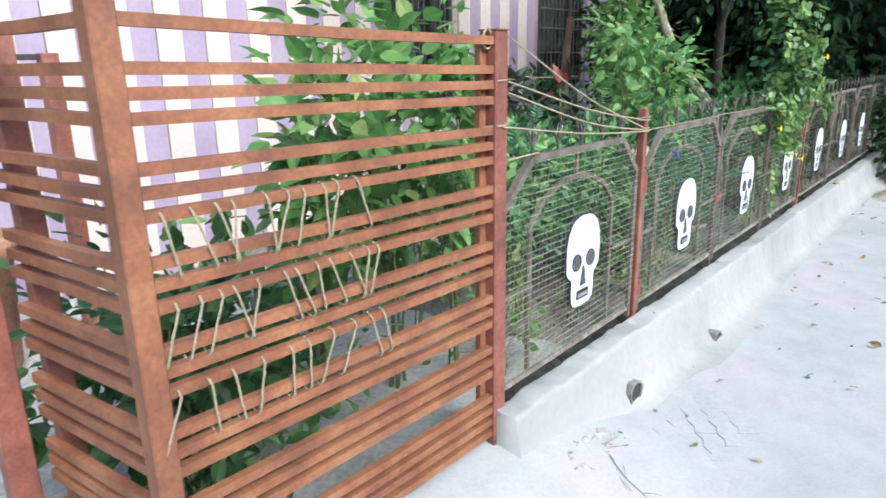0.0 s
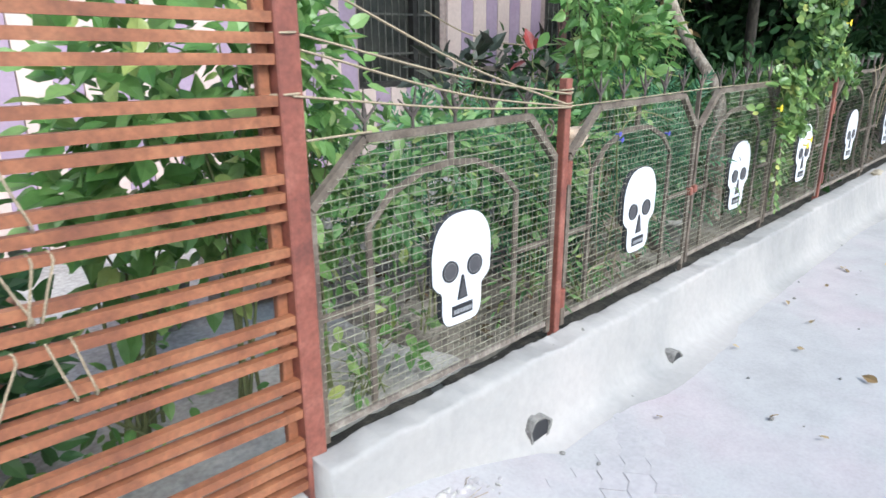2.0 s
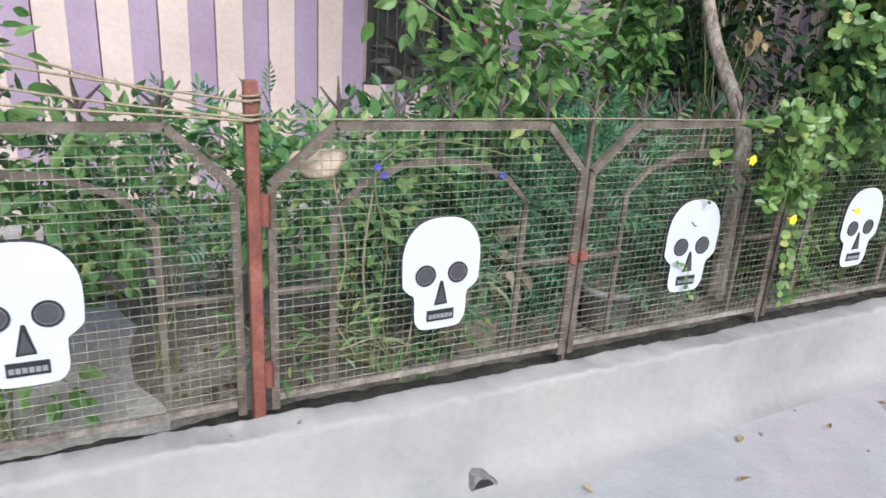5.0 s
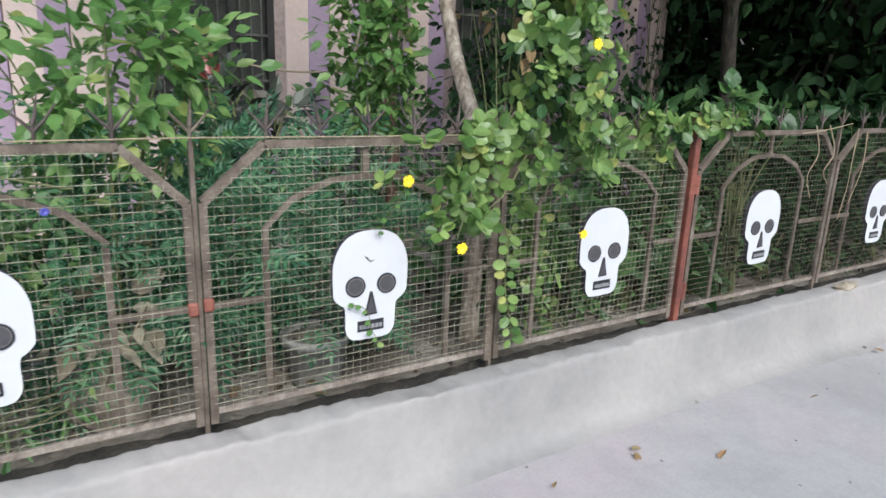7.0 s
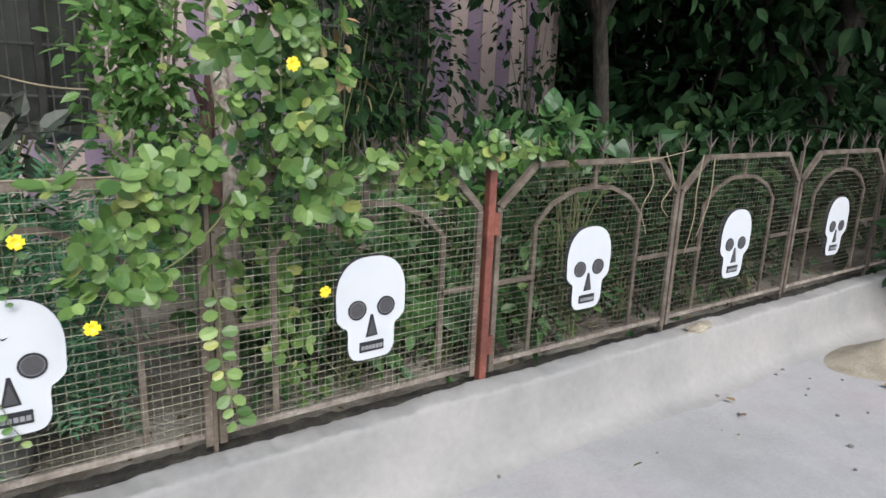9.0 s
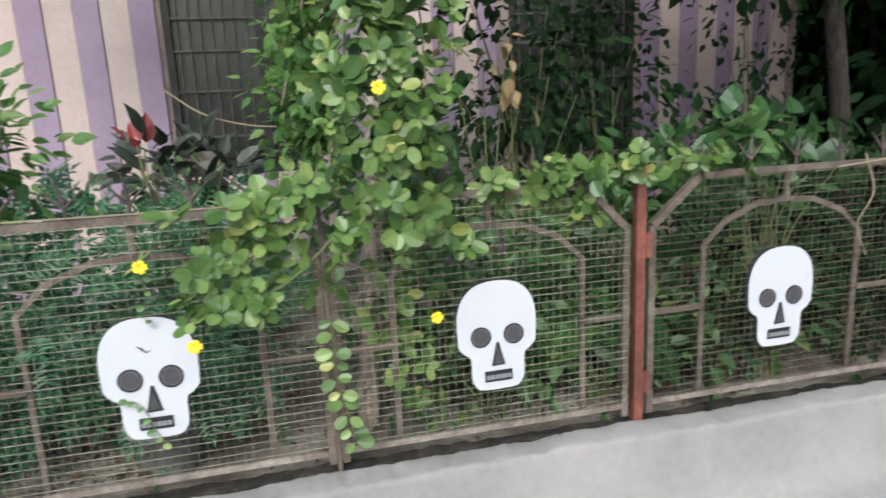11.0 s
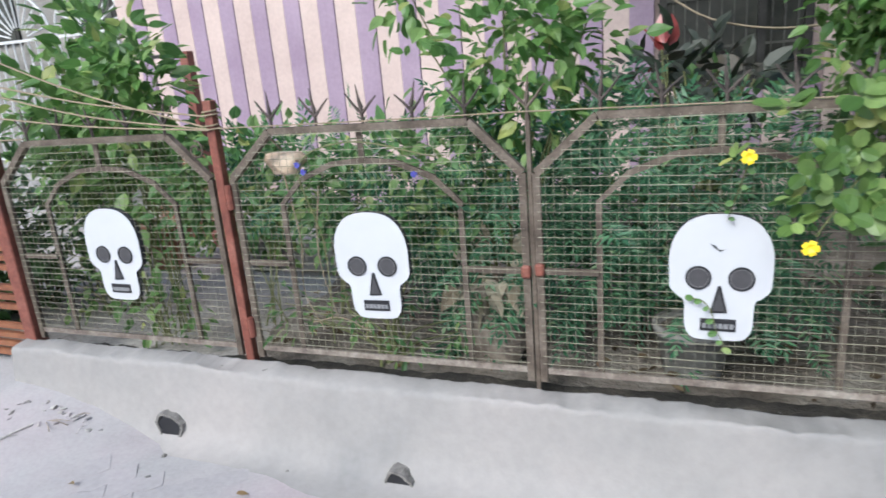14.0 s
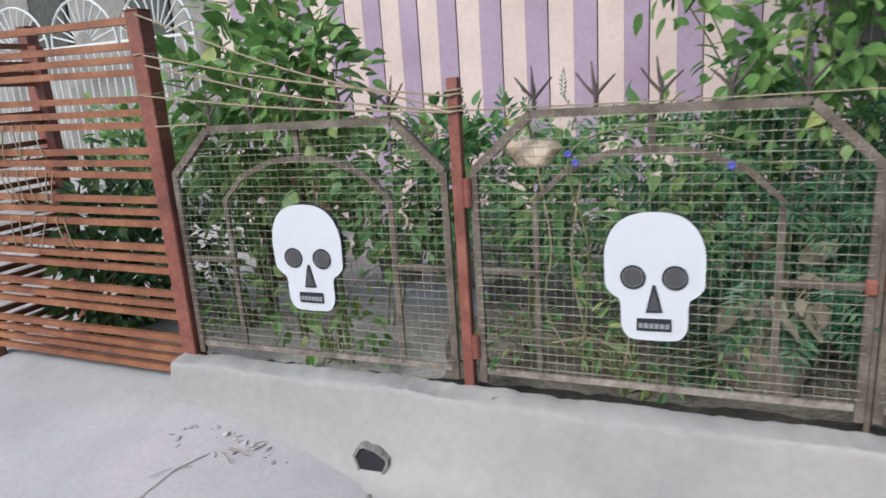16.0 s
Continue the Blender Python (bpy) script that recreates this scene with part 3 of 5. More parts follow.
def gate_side(name, label, p0, p1, rise):
    g = thing(name, label, "gate", (0, 0, 0))
    d = (Vector((*p1, 0)) - Vector((*p0, 0)))
    for z in BAR_Z:
        rnd = random.Random(int(z * 1000))
        part("bar", bar([(p0[0], p0[1], z), (p0[0] + d.x * 0.5, p0[1] + d.y * 0.5, z + rise * 0.5 + rnd.uniform(-0.004, 0.004)), (p1[0], p1[1], z + rise)], (0.0125, 0.0125)), M_ORANGE, g)
    return g


gate = gate_side("metal_gate", "orange-brown painted gate of horizontal steel square bars", (-0.034, -0.012), (CX + 0.027, 0.0), 0.02)
part("stile", boxes((-0.066, -0.035, 0.003, 0.028, 0.23, 1.61), bevel=0.003), M_ORANGE, gate)
side = gate_side("gate_side_panel", "orange-brown return panel of horizontal steel bars beside the gate", (CX, 0.04), (CX - 0.045, 0.54), 0.0)
side.location = (0, 0, 0.02)
part("stile", boxes((CX - 0.03, CX + 0.03, 0.5, 0.545, 0.2, 1.6), bevel=0.003), M_RED, side)


def gate_post(x, y, top, w, mat, label):
    p = thing("gate_post", label, "post", (x, y, 0), "gate posts")
    part("shaft", boxes((-w, w, -w, w, 0.16, top), bevel=0.004), mat, p)
    part("cap", boxes((-w - 0.002, w + 0.002, -w - 0.002, w + 0.002, top, top + 0.004)), mat, p)
    return p


gate_post(0.0, 0.0, 1.63, 0.033, M_RED, "red oxide square steel gate post beside the plinth")
gate_post(CX, 0.0, 1.75, 0.027, M_ORANGE, "scuffed orange-brown square steel corner post of the gate")
gate_post(CX - 0.115, 0.585, 1.72, 0.034, M_RED, "dark red square steel post behind the gate")

# ---- plants ----
def unit_leaf(kind):
    """Leaf of length 1 along +y, folded along the midrib and bent at the tip."""
    if kind == "ovate":
        o = [(0.22, 0.17), (0.30, 0.42), (0.20, 0.72)]
    elif kind == "round":
        o = [(0.26, 0.16), (0.37, 0.52), (0.27, 0.86)]
    elif kind == "lance":
        o = [(0.10, 0.2), (0.15, 0.45), (0.09, 0.75)]
    elif kind == "heart":
        o = [(0.40, 0.02), (0.44, 0.35), (0.24, 0.72)]
    else:  # pinnate: leaflets in pairs along a stalk
        vs, fs = [], []
        for k in range(6):
            y = 0.12 + 0.15 * k
            ln = 0.36 * math.sin(math.pi * (0.22 + 0.13 * k))
            for s in (-1, 1):
                i = len(vs)
                vs += [(0, y, 0), (s * ln * 0.45, y + 0.02, 0.03), (s * ln, y + 0.16, -0.03), (s * ln * 0.5, y + 0.14, 0.02)]
                fs.append((i, i + 1, i + 2, i + 3) if s > 0 else (i, i + 3, i + 2, i + 1))
        i = len(vs)
        vs += [(0, 0.95, 0), (0.05, 1.05, 0.01), (0, 1.22, -0.05), (-0.05, 1.05, 0.01), (-0.008, 0, 0), (0.008, 0, 0), (0, 1.0, 0)]
        fs += [(i, i + 1, i + 2, i + 3), (i + 4, i + 5, i + 6)]
        return np.array(vs, float), fs
    tip_y, tip_z = (1.0, -0.06) if kind == "round" else (1.05, -0.12)
    vs = [(0, 0, 0), (0, 0.45, -0.02), (0, tip_y, tip_z)]
    for s in (1, -1):
        for x, y in o:
            vs.append((s * x, y, 0.07 - 0.08 * y))
    fs = [(0, 3, 4, 1), (1, 4, 5, 2), (0, 1, 7, 6), (1, 2, 8, 7)]
    return np.array(vs, float), fs


LEAF = {k: unit_leaf(k) for k in ("ovate", "round", "lance", "heart", "pinnate")}
LEAF_MESH = {}


def leaf_axes(rng, n, outward, droop, facing, jitter):
    """Rotation matrices for n leaves: y along growth, z the upper side."""
    d = outward + rng.normal(0, jitter, (n, 3))
    d[:, 2] -= droop
    d /= np.linalg.norm(d, axis=1, keepdims=True) + 1e-9
    up = np.array(facing)[None] + rng.normal(0, 0.45, (n, 3))
    x = np.cross(d, up)
    x /= np.linalg.norm(x, axis=1, keepdims=True) + 1e-9
    z = np.cross(x, d)
    return np.stack([x, d, z], axis=2)


def leaves(parent, pos, rot, size, kind, mat, single):
    """The leaves nearest the lane as objects on one shared mesh, the rest joined."""
    order = np.argsort(pos[:, 1])
    pos, rot, size = pos[order], rot[order], size[order]
    v, f = LEAF[kind]
    key = (kind, mat.name)
    if key not in LEAF_MESH:
        me = bpy.data.meshes.new("leaf")
        me.from_pydata([tuple(p) for p in v], [], f)
        me.materials.append(mat)
        LEAF_MESH[key] = me
    for i in range(min(single, len(pos))):
        ob = new("leaf", LEAF_MESH[key])
        ob.parent = parent
        m = Matrix([[*(rot[i][r] * size[i]), pos[i][r]] for r in range(3)] + [[0, 0, 0, 1]])
        ob.matrix_local = m
    rest = range(single, len(pos))
    if len(rest) == 0:
        return
    p, r, s = pos[single:], rot[single:], size[single:]
    allv = np.einsum("nij,vj->nvi", r, v) * s[:, None, None] + p[:, None, :]
    n, k = allv.shape[:2]
    faces = [tuple(q + i * k for q in face) for i in range(n) for face in f]
    me = bpy.data.meshes.new("foliage")
    me.from_pydata(allv.reshape(-1, 3).tolist(), [], faces)
    me.materials.append(mat)
    ob = new("foliage", me)
    ob.parent = parent
    tagged(ob, kind="stuff")


def shrub(name, label, category, base, centre, radii, clumps, per, kind, size, mat, seed, single=60, spread=0.1, droop=0.25, stem=0.008, facing=(0, -0.45, 1), shell=0.45, stem_mat=None, group="", shoots=14):
    rng = np.random.default_rng(seed)
    t = thing(name, label, category, base, group)
    base = np.array(base, float)
    c, R = np.array(centre, float) - base, np.array(radii, float)
    u = rng.normal(0, 1, (clumps, 3))
    u /= np.linalg.norm(u, axis=1, keepdims=True)
    rad = shell + (1 - shell) * rng.random(clumps) ** 0.5
    cc = c + u * rad[:, None] * R
    cc[:, 2] = np.maximum(cc[:, 2], 0.05)
    pos, out = [], []
    for k in range(clumps):
        p = cc[k] + rng.normal(0, spread, (per, 3))
        pos.append(p)
        o = (p - cc[k]) / (spread + 1e-6) * 0.8 + u[k] * 0.6
        out.append(o)
    pos, out = np.concatenate(pos), np.concatenate(out)
    pos[:, 2] = np.maximum(pos[:, 2], 0.03)
    n = len(pos)
    rot = leaf_axes(rng, n, out, droop, facing, 0.35)
    sz = size * rng.uniform(0.6, 1.25, n)
    for k in range(min(clumps, shoots)):
        a, b = Vector((0, 0, 0)), Vector(cc[k])
        mid = Vector((b.x * 0.3 + rng.normal(0, 0.03), b.y * 0.3, b.z * 0.6))
        part("stem", tube(bmesh.new(), smooth_path([a + Vector(rng.normal(0, 0.03, 3) * np.array([1, 1, 0])), mid, b], 4), stem, sides=5, end=stem * 0.35, cap=False), stem_mat or M_STEM, t)
    leaves(t, pos, rot, sz, kind, mat, single)
    return t


def trail(rng, path, n, spread):
    """Leaf places scattered along a smooth path."""
    pts = np.array([tuple(p) for p in smooth_path(path, 8)])
    i = rng.integers(0, len(pts) - 1, n)
    w = rng.random((n, 1))
    p = pts[i] * (1 - w) + pts[i + 1] * w
    off = rng.normal(0, 1, (n, 3)) * np.array(spread)
    return p + off, off


def flower(parent, x, y, z, mat, size, name="flower"):
    bm = bmesh.new()
    for k in range(5):
        a = 2 * math.pi * k / 5
        c, s = math.cos(a), math.sin(a)
        def q(r, w, h):
            return (x + r * c - w * s, y - h, z + r * s + w * c)
        vs = [bm.verts.new(p) for p in (q(0, 0, 0), q(0.55 * size, 0.42 * size, 0.3 * size), q(size, 0.4 * size, 0.2 * size), q(size, -0.4 * size, 0.25 * size), q(0.55 * size, -0.42 * size, 0.3 * size))]
        bm.faces.new(vs)
    tube(bm, [(x, y + 0.02, z), (x, y, z)], 0.004, sides=5)
    return part(name, bm, mat, parent, "bright petals of a small flower")


# flowering vine that hangs over the fence
def flowering_vine():
    rng = np.random.default_rng(7)
    t = thing("flowering_vine", "lush green climbing vine with small yellow flowers over the fence", "vine", (3.62, 0.4, 0.24))
    o = np.array((3.62, 0.4, 0.24))
    runs = [
        ([(3.74, 0.2, 2.5), (3.67, 0.0, 2.0), (3.61, -0.13, 1.6), (3.62, -0.13, 1.15)], 400, (0.088, 0.10, 0.10)),
        ([(3.78, 0.2, 2.3), (3.76, -0.08, 1.6), (3.75, -0.1, 1.2)], 190, (0.062, 0.07, 0.10)),
        ([(3.5, -0.02, 1.25), (3.3, -0.08, 1.22), (3.12, -0.12, 1.12), (3.0, -0.17, 1.08)], 105, (0.05, 0.05, 0.045)),
        ([(3.25, -0.08, 1.12), (3.16, -0.18, 1.02), (3.08, -0.24, 0.91)], 62, (0.045, 0.04, 0.04)),
        ([(3.5, -0.05, 1.15), (3.33, -0.14, 1.02), (3.2, -0.16, 0.96)], 40, (0.03, 0.03, 0.02)),
        ([(3.64, 0.1, 1.2), (3.66, 0.07, 0.85), (3.72, 0.06, 0.42)], 110, (0.05, 0.03, 0.06)),
        ([(3.75, -0.08, 1.2), (3.82, -0.1, 1.1), (3.86, -0.09, 1.03)], 30, (0.03, 0.025, 0.03)),
        ([(3.9, 0.02, 1.22), (4.2, -0.03, 1.24), (4.5, -0.05, 1.27), (4.85, 0.0, 1.24)], 130, (0.04, 0.04, 0.035)),
        ([(4.25, -0.02, 1.22), (4.32, 0.03, 1.1), (4.35, 0.03, 0.95)], 24, (0.03, 0.02, 0.03)),
    ]
    P, Q, S = [], [], []
    for path, n, sp in runs:
        node, off = trail(rng, path, max(4, int(n * 0.27)), sp)
        axis = off / (np.array(sp) + 1e-6) * 0.45 + np.array((0, -0.75, 0.45)) + rng.normal(0, 0.25, off.shape)
        axis /= np.linalg.norm(axis, axis=1, keepdims=True)
        for c, ax in zip(node, axis):
            k = int(rng.integers(4, 8))
            u = np.cross(ax, (0.3, 0.2, 1.0))
            u /= np.linalg.norm(u)
            w = np.cross(ax, u)
            a0, big = rng.random() * 6.28, rng.uniform(0.75, 1.2)
            for i in range(k):
                a = a0 + 2.4 * i + rng.normal(0, 0.2)
                d = (u * math.cos(a) + w * math.sin(a)) + ax * rng.uniform(0.1, 0.7) + np.array((0, 0, -0.15))
                d /= np.linalg.norm(d)
                x = np.cross(d, ax + rng.normal(0, 0.2, 3))
                x /= np.linalg.norm(x)
                Q.append(np.stack([x, d, np.cross(x, d)], axis=1))
                P.append(c + d * 0.006 + ax * 0.004 * i)
                S.append(rng.uniform(0.040, 0.063) * big * (1.0 if i < 5 else 0.7))
        part("stem", tube(bmesh.new(), [Vector(q) - Vector(o) for q in smooth_path(path, 6)], 0.004, sides=5, end=0.0015, cap=False), M_STEM, t)
    leaves(t, np.array(P) - o, np.array(Q), np.array(S), "round", M_L_VINE, 300)
    strand = [Vector(q) for q in ((3.415, -0.05, 0.90), (3.43, -0.06, 0.80), (3.425, -0.06, 0.70), (3.44, -0.055, 0.60), (3.465, -0.06, 0.50), (3.48, -0.05, 0.42))]
    part("stem", tube(bmesh.new(), [q - Vector(o) for q in smooth_path(strand, 5)], 0.003, sides=5, end=0.0015, cap=False), M_STEM, t)
    P3, Q3, S3 = [], [], []
    for k in range(10):
        z = 0.845 - 0.046 * k - 0.004 * (k % 3)
        x = 3.428 + max(0, 0.66 - z) * 0.19
        for side in (-1, 1):
            if rng.random() < 0.12:
                continue
            d = np.array((side * rng.uniform(0.7, 1.0), rng.uniform(-0.35, 0.05), rng.uniform(-0.75, 0.15)))
            d /= np.linalg.norm(d)
            nrm = np.array((rng.normal(0, 0.2), -0.85, 0.5 + rng.normal(0, 0.15)))
            xx = np.cross(d, nrm)
            xx /= np.linalg.norm(xx)
            P3.append(np.array((x, -0.06, z + rng.normal(0, 0.006))) + d * 0.004)
            Q3.append(np.stack([xx, d, np.cross(xx, d)], axis=1))
            S3.append(rng.uniform(0.038, 0.06))
    leaves(t, np.array(P3) - o, np.array(Q3), np.array(S3), "round", M_L_VINE, 20)
    # inner leaves use the darker green to paint shade inside the vine
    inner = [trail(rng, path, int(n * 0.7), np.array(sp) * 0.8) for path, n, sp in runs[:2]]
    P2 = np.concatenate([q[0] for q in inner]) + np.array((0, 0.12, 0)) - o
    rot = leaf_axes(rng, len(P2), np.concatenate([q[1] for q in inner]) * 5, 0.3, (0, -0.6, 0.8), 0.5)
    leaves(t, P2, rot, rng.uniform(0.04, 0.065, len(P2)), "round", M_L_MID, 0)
    for x, y, z in ((2.93, -0.18, 1.1), (3.06, -0.30, 0.9), (3.75, -0.12, 0.84), (3.59, -0.27, 1.54)):
        flower(t, x - o[0], y - o[1], z - o[2], M_YELLOW, 0.019)


flowering_vine()


def flat_tube(path, r0, r1):
    return tube(bmesh.new(), smooth_path([Vector(q) for q in path], 5), r0, sides=8, end=r1)


def tree(name, label, base, path, r0, r1, crown, seed, kind="ovate", size=0.12, mat=None, single=0, bark=None):
    t = thing(name, label, "tree", base)
    bm = bmesh.new()
    tube(bm, smooth_path([Vector(p) - Vector(base) for p in path], 6), r0, sides=9, end=r1)
    rng = np.random.default_rng(seed)
    top = Vector(path[-1]) - Vector(base)
    P, O = [], []
    for (cx, cy, cz, rx, ry, rz, clumps, per, spread) in crown:
        c = np.array((cx, cy, cz)) - np.array(base)
        u = rng.normal(0, 1, (clumps, 3))
        u /= np.linalg.norm(u, axis=1, keepdims=True)
        cc = c + u * (0.35 + 0.65 * rng.random((clumps, 1)) ** 0.5) * np.array((rx, ry, rz))
        for k in range(clumps):
            p = cc[k] + rng.normal(0, spread, (per, 3))
            P.append(p)
            O.append((p - cc[k]) / spread)
            if k % 4 == 0:
                mid = (top * 0.7 + Vector(cc[k]) * 0.3)
                tube(bm, smooth_path([top * 0.8, mid, Vector(cc[k])], 4), r1 * 0.6, sides=5, end=0.006, cap=False)
    trunk = flat_shade(part("trunk", bm, bark or M_PEEL, t, "rough bark coloured dark for the shade" if bark else "rough peeling brown bark"))
    P, O = np.concatenate(P), np.concatenate(O)
    P[:, 2] = np.maximum(P[:, 2], 0.05)
    rot = leaf_axes(rng, len(P), O, 0.3, (0, -0.3, 1), 0.5)
    leaves(t, P, rot, size * rng.uniform(0.6, 1.25, len(P)), kind, mat, single)
    return t


# last two crown lobes are added above view to shade the house wall
tree("leaning_tree", "leaning slender tree with peeling brown bark behind the fence", (3.55, 0.35, 0.2),
     [(3.55, 0.35, 0.2), (3.62, 0.42, 0.9), (3.66, 0.5, 1.15), (3.72, 0.85, 1.6), (3.78, 1.2, 2.4), (3.8, 1.3, 3.0)], 0.045, 0.03,
     [(3.47, 1.2, 1.6, 0.18, 0.2, 0.55, 66, 17, 0.06), (3.7, 0.9, 2.7, 0.8, 0.6, 0.5, 60, 22, 0.13), (4.9, 0.9, 3.0, 1.4, 0.7, 0.45, 110, 22, 0.15), (2.3, 1.2, 3.35, 0.9, 0.6, 0.35, 90, 22, 0.15)], 11, "ovate", 0.07, M_L_BROAD, 60)
stump = thing("dead_tree", "dead reddish-brown tree with peeling bark by the house wall", "tree", (4.0, 2.0, 0.2))
part("trunk", flat_tube([(0, 0, 0), (0.03, 0.02, 0.5), (-0.02, 0.0, 0.95), (0.03, 0.03, 1.3), (0.08, 0.02, 1.75)], 0.06, 0.03), M_REDRUST, stump)
part("broken_limb", flat_tube([(0.0, 0.0, 1.05), (-0.07, -0.03, 1.2), (-0.12, -0.03, 1.42)], 0.022, 0.01), M_REDRUST, stump)
# shrubs of the garden
MESH_FINE = "dense fine-leaved green shrub behind the wire mesh"
FEATHER = "bluish green shrub with feathery leaves behind the wire mesh"
shrub("broadleaf_shrub", "tall shrub with broad green leaves beside the gate post", "shrub", (0.12, 0.6, 0.17), (0.1, 0.62, 1.28), (0.41, 0.2, 0.60), 88, 8, "ovate", 0.108, M_L_BROAD, 21, 200, 0.08, shoots=6)
shrub("broadleaf_shrub", "broad-leaved green shrub behind the gate bars", "shrub", (-0.2, 0.75, 0.17), (-0.1, 0.75, 0.95), (0.3, 0.2, 0.35), 24, 8, "ovate", 0.115, M_L_BROAD, 22, 80, 0.08)
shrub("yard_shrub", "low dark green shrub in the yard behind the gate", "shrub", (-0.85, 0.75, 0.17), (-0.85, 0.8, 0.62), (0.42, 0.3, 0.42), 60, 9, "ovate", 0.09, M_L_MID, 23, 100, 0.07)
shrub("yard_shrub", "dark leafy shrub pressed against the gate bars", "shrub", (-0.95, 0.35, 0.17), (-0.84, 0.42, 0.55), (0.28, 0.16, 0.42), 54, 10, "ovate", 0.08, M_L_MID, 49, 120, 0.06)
shrub("yard_shrub", "small green plant on the yard floor behind the gate", "shrub", (-0.25, 0.65, 0.17), (-0.25, 0.65, 0.38), (0.25, 0.2, 0.2), 10, 6, "ovate", 0.07, M_L_BROAD, 24, 60, 0.06)
shrub("fine_leaved_shrub", MESH_FINE, "shrub", (0.95, 0.5, 0.24), (0.85, 0.55, 0.93), (0.45, 0.26, 0.26), 56, 14, "ovate", 0.062, M_L_FINE, 25, 160, 0.055, shoots=5, stem=0.005)
shrub("fine_leaved_shrub", MESH_FINE, "shrub", (0.5, 0.8, 0.17), (0.55, 0.85, 0.8), (0.42, 0.22, 0.30), 28, 12, "ovate", 0.072, M_L_BROAD, 45, 100, 0.055, shoots=4, stem=0.006)
shrub("fine_leaved_shrub", MESH_FINE, "shrub", (1.6, 0.45, 0.24), (1.62, 0.5, 0.87), (0.48, 0.26, 0.27), 84, 14, "ovate", 0.06, M_L_FINE, 26, 160, 0.055, shoots=5, stem=0.005)
shrub("fine_leaved_shrub", "low fine-leaved weeds at the foot of the mesh", "shrub", (1.7, 0.22, 0.24), (1.6, 0.25, 0.42), (0.55, 0.1, 0.12), 16, 9, "lance", 0.07, M_L_FINE, 46, 120, 0.05)
shrub("withered_plant", "withered plant with pale hanging dry leaves", "plant", (2.1, 0.3, 0.24), (2.12, 0.3, 0.56), (0.2, 0.1, 0.12), 9, 5, "ovate", 0.10, M_L_PALE, 52, 60, 0.045, droop=1.1, stem=0.006, facing=(0, -0.9, 0.4), stem_mat=M_BARK)
shrub("leafy_shrub", "low sparse green weeds behind the mesh", "shrub", (0.45, 0.3, 0.2), (0.45, 0.32, 0.45), (0.36, 0.14, 0.22), 18, 6, "ovate", 0.065, M_L_BROAD, 53, 90, 0.06, stem=0.004)
shrub("feathery_shrub", FEATHER, "shrub", (1.25, 0.7, 0.24), (1.2, 0.75, 0.9), (0.5, 0.22, 0.22), 30, 7, "pinnate", 0.15, M_L_COOL, 27, 60, 0.08, shoots=4, stem=0.006)
shrub("feathery_shrub", FEATHER, "shrub", (2.2, 0.5, 0.24), (2.15, 0.5, 0.78), (0.48, 0.28, 0.38), 74, 8, "pinnate", 0.15, M_L_COOL, 28, 160, 0.09, shoots=6, stem=0.006)
shrub("feathery_shrub", FEATHER, "shrub", (2.85, 0.6, 0.24), (2.8, 0.55, 0.75), (0.45, 0.3, 0.38), 60, 8, "pinnate", 0.15, M_L_COOL, 29, 120, 0.09, shoots=6, stem=0.006)
shrub("leafy_shrub", "bright green leafy shrub rising above the fence", "shrub", (2.18, 0.42, 0.24), (2.2, 0.4, 1.40), (0.34, 0.2, 0.27), 60, 10, "ovate", 0.07, M_L_BROAD, 30, 200, 0.07, stem=0.009, shoots=5)
shrub("leafy_shrub", "arching green spray above the fence", "shrub", (2.1, 0.5, 0.24), (1.86, 0.38, 1.62), (0.17, 0.08, 0.12), 11, 7, "ovate", 0.07, M_L_BROAD, 31, 80, 0.06, droop=0.5, stem=0.006, shoots=2)
shrub("rubber_plant", "rubber plant with dark glossy leaves and red tips", "plant", (2.85, 1.35, 0.24), (2.85, 1.35, 1.2), (0.32, 0.22, 0.13), 8, 6, "ovate", 0.135, M_L_WINE, 32, 48, 0.05, droop=-0.3, stem=0.014, shell=0.3)
shrub("rubber_plant", "spreading dark plant with large leaves under the window", "plant", (2.72, 1.95, 0.24), (2.74, 1.92, 1.2), (0.36, 0.16, 0.2), 12, 6, "ovate", 0.15, M_L_WINE, 55, 72, 0.06, droop=-0.1, stem=0.012, shell=0.3)
shrub("dark_climber", "sparse dark climber on the striped wall", "plant", (6.7, 2.25, 0.24), (6.7, 2.3, 1.9), (0.42, 0.14, 0.7), 34, 8, "ovate", 0.07, M_L_DARK, 56, 0, 0.08, stem=0.006)
shrub("rubber_plant", "young rubber plant shoot with red new leaves", "plant", (2.7, 1.3, 0.24), (2.71, 1.32, 1.38), (0.05, 0.04, 0.06), 3, 2, "ovate", 0.12, M_L_REDTIP, 47, 6, 0.02, droop=-1.2, stem=0.008)
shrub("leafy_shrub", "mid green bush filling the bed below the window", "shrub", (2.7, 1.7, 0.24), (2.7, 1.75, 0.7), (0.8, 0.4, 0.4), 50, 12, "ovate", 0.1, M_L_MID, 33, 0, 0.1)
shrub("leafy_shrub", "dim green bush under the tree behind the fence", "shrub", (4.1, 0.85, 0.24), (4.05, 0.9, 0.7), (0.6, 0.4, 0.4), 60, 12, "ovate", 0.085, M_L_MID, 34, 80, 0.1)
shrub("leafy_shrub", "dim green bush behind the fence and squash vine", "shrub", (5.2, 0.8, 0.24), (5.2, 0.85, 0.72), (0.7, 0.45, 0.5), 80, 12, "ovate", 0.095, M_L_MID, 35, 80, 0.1)
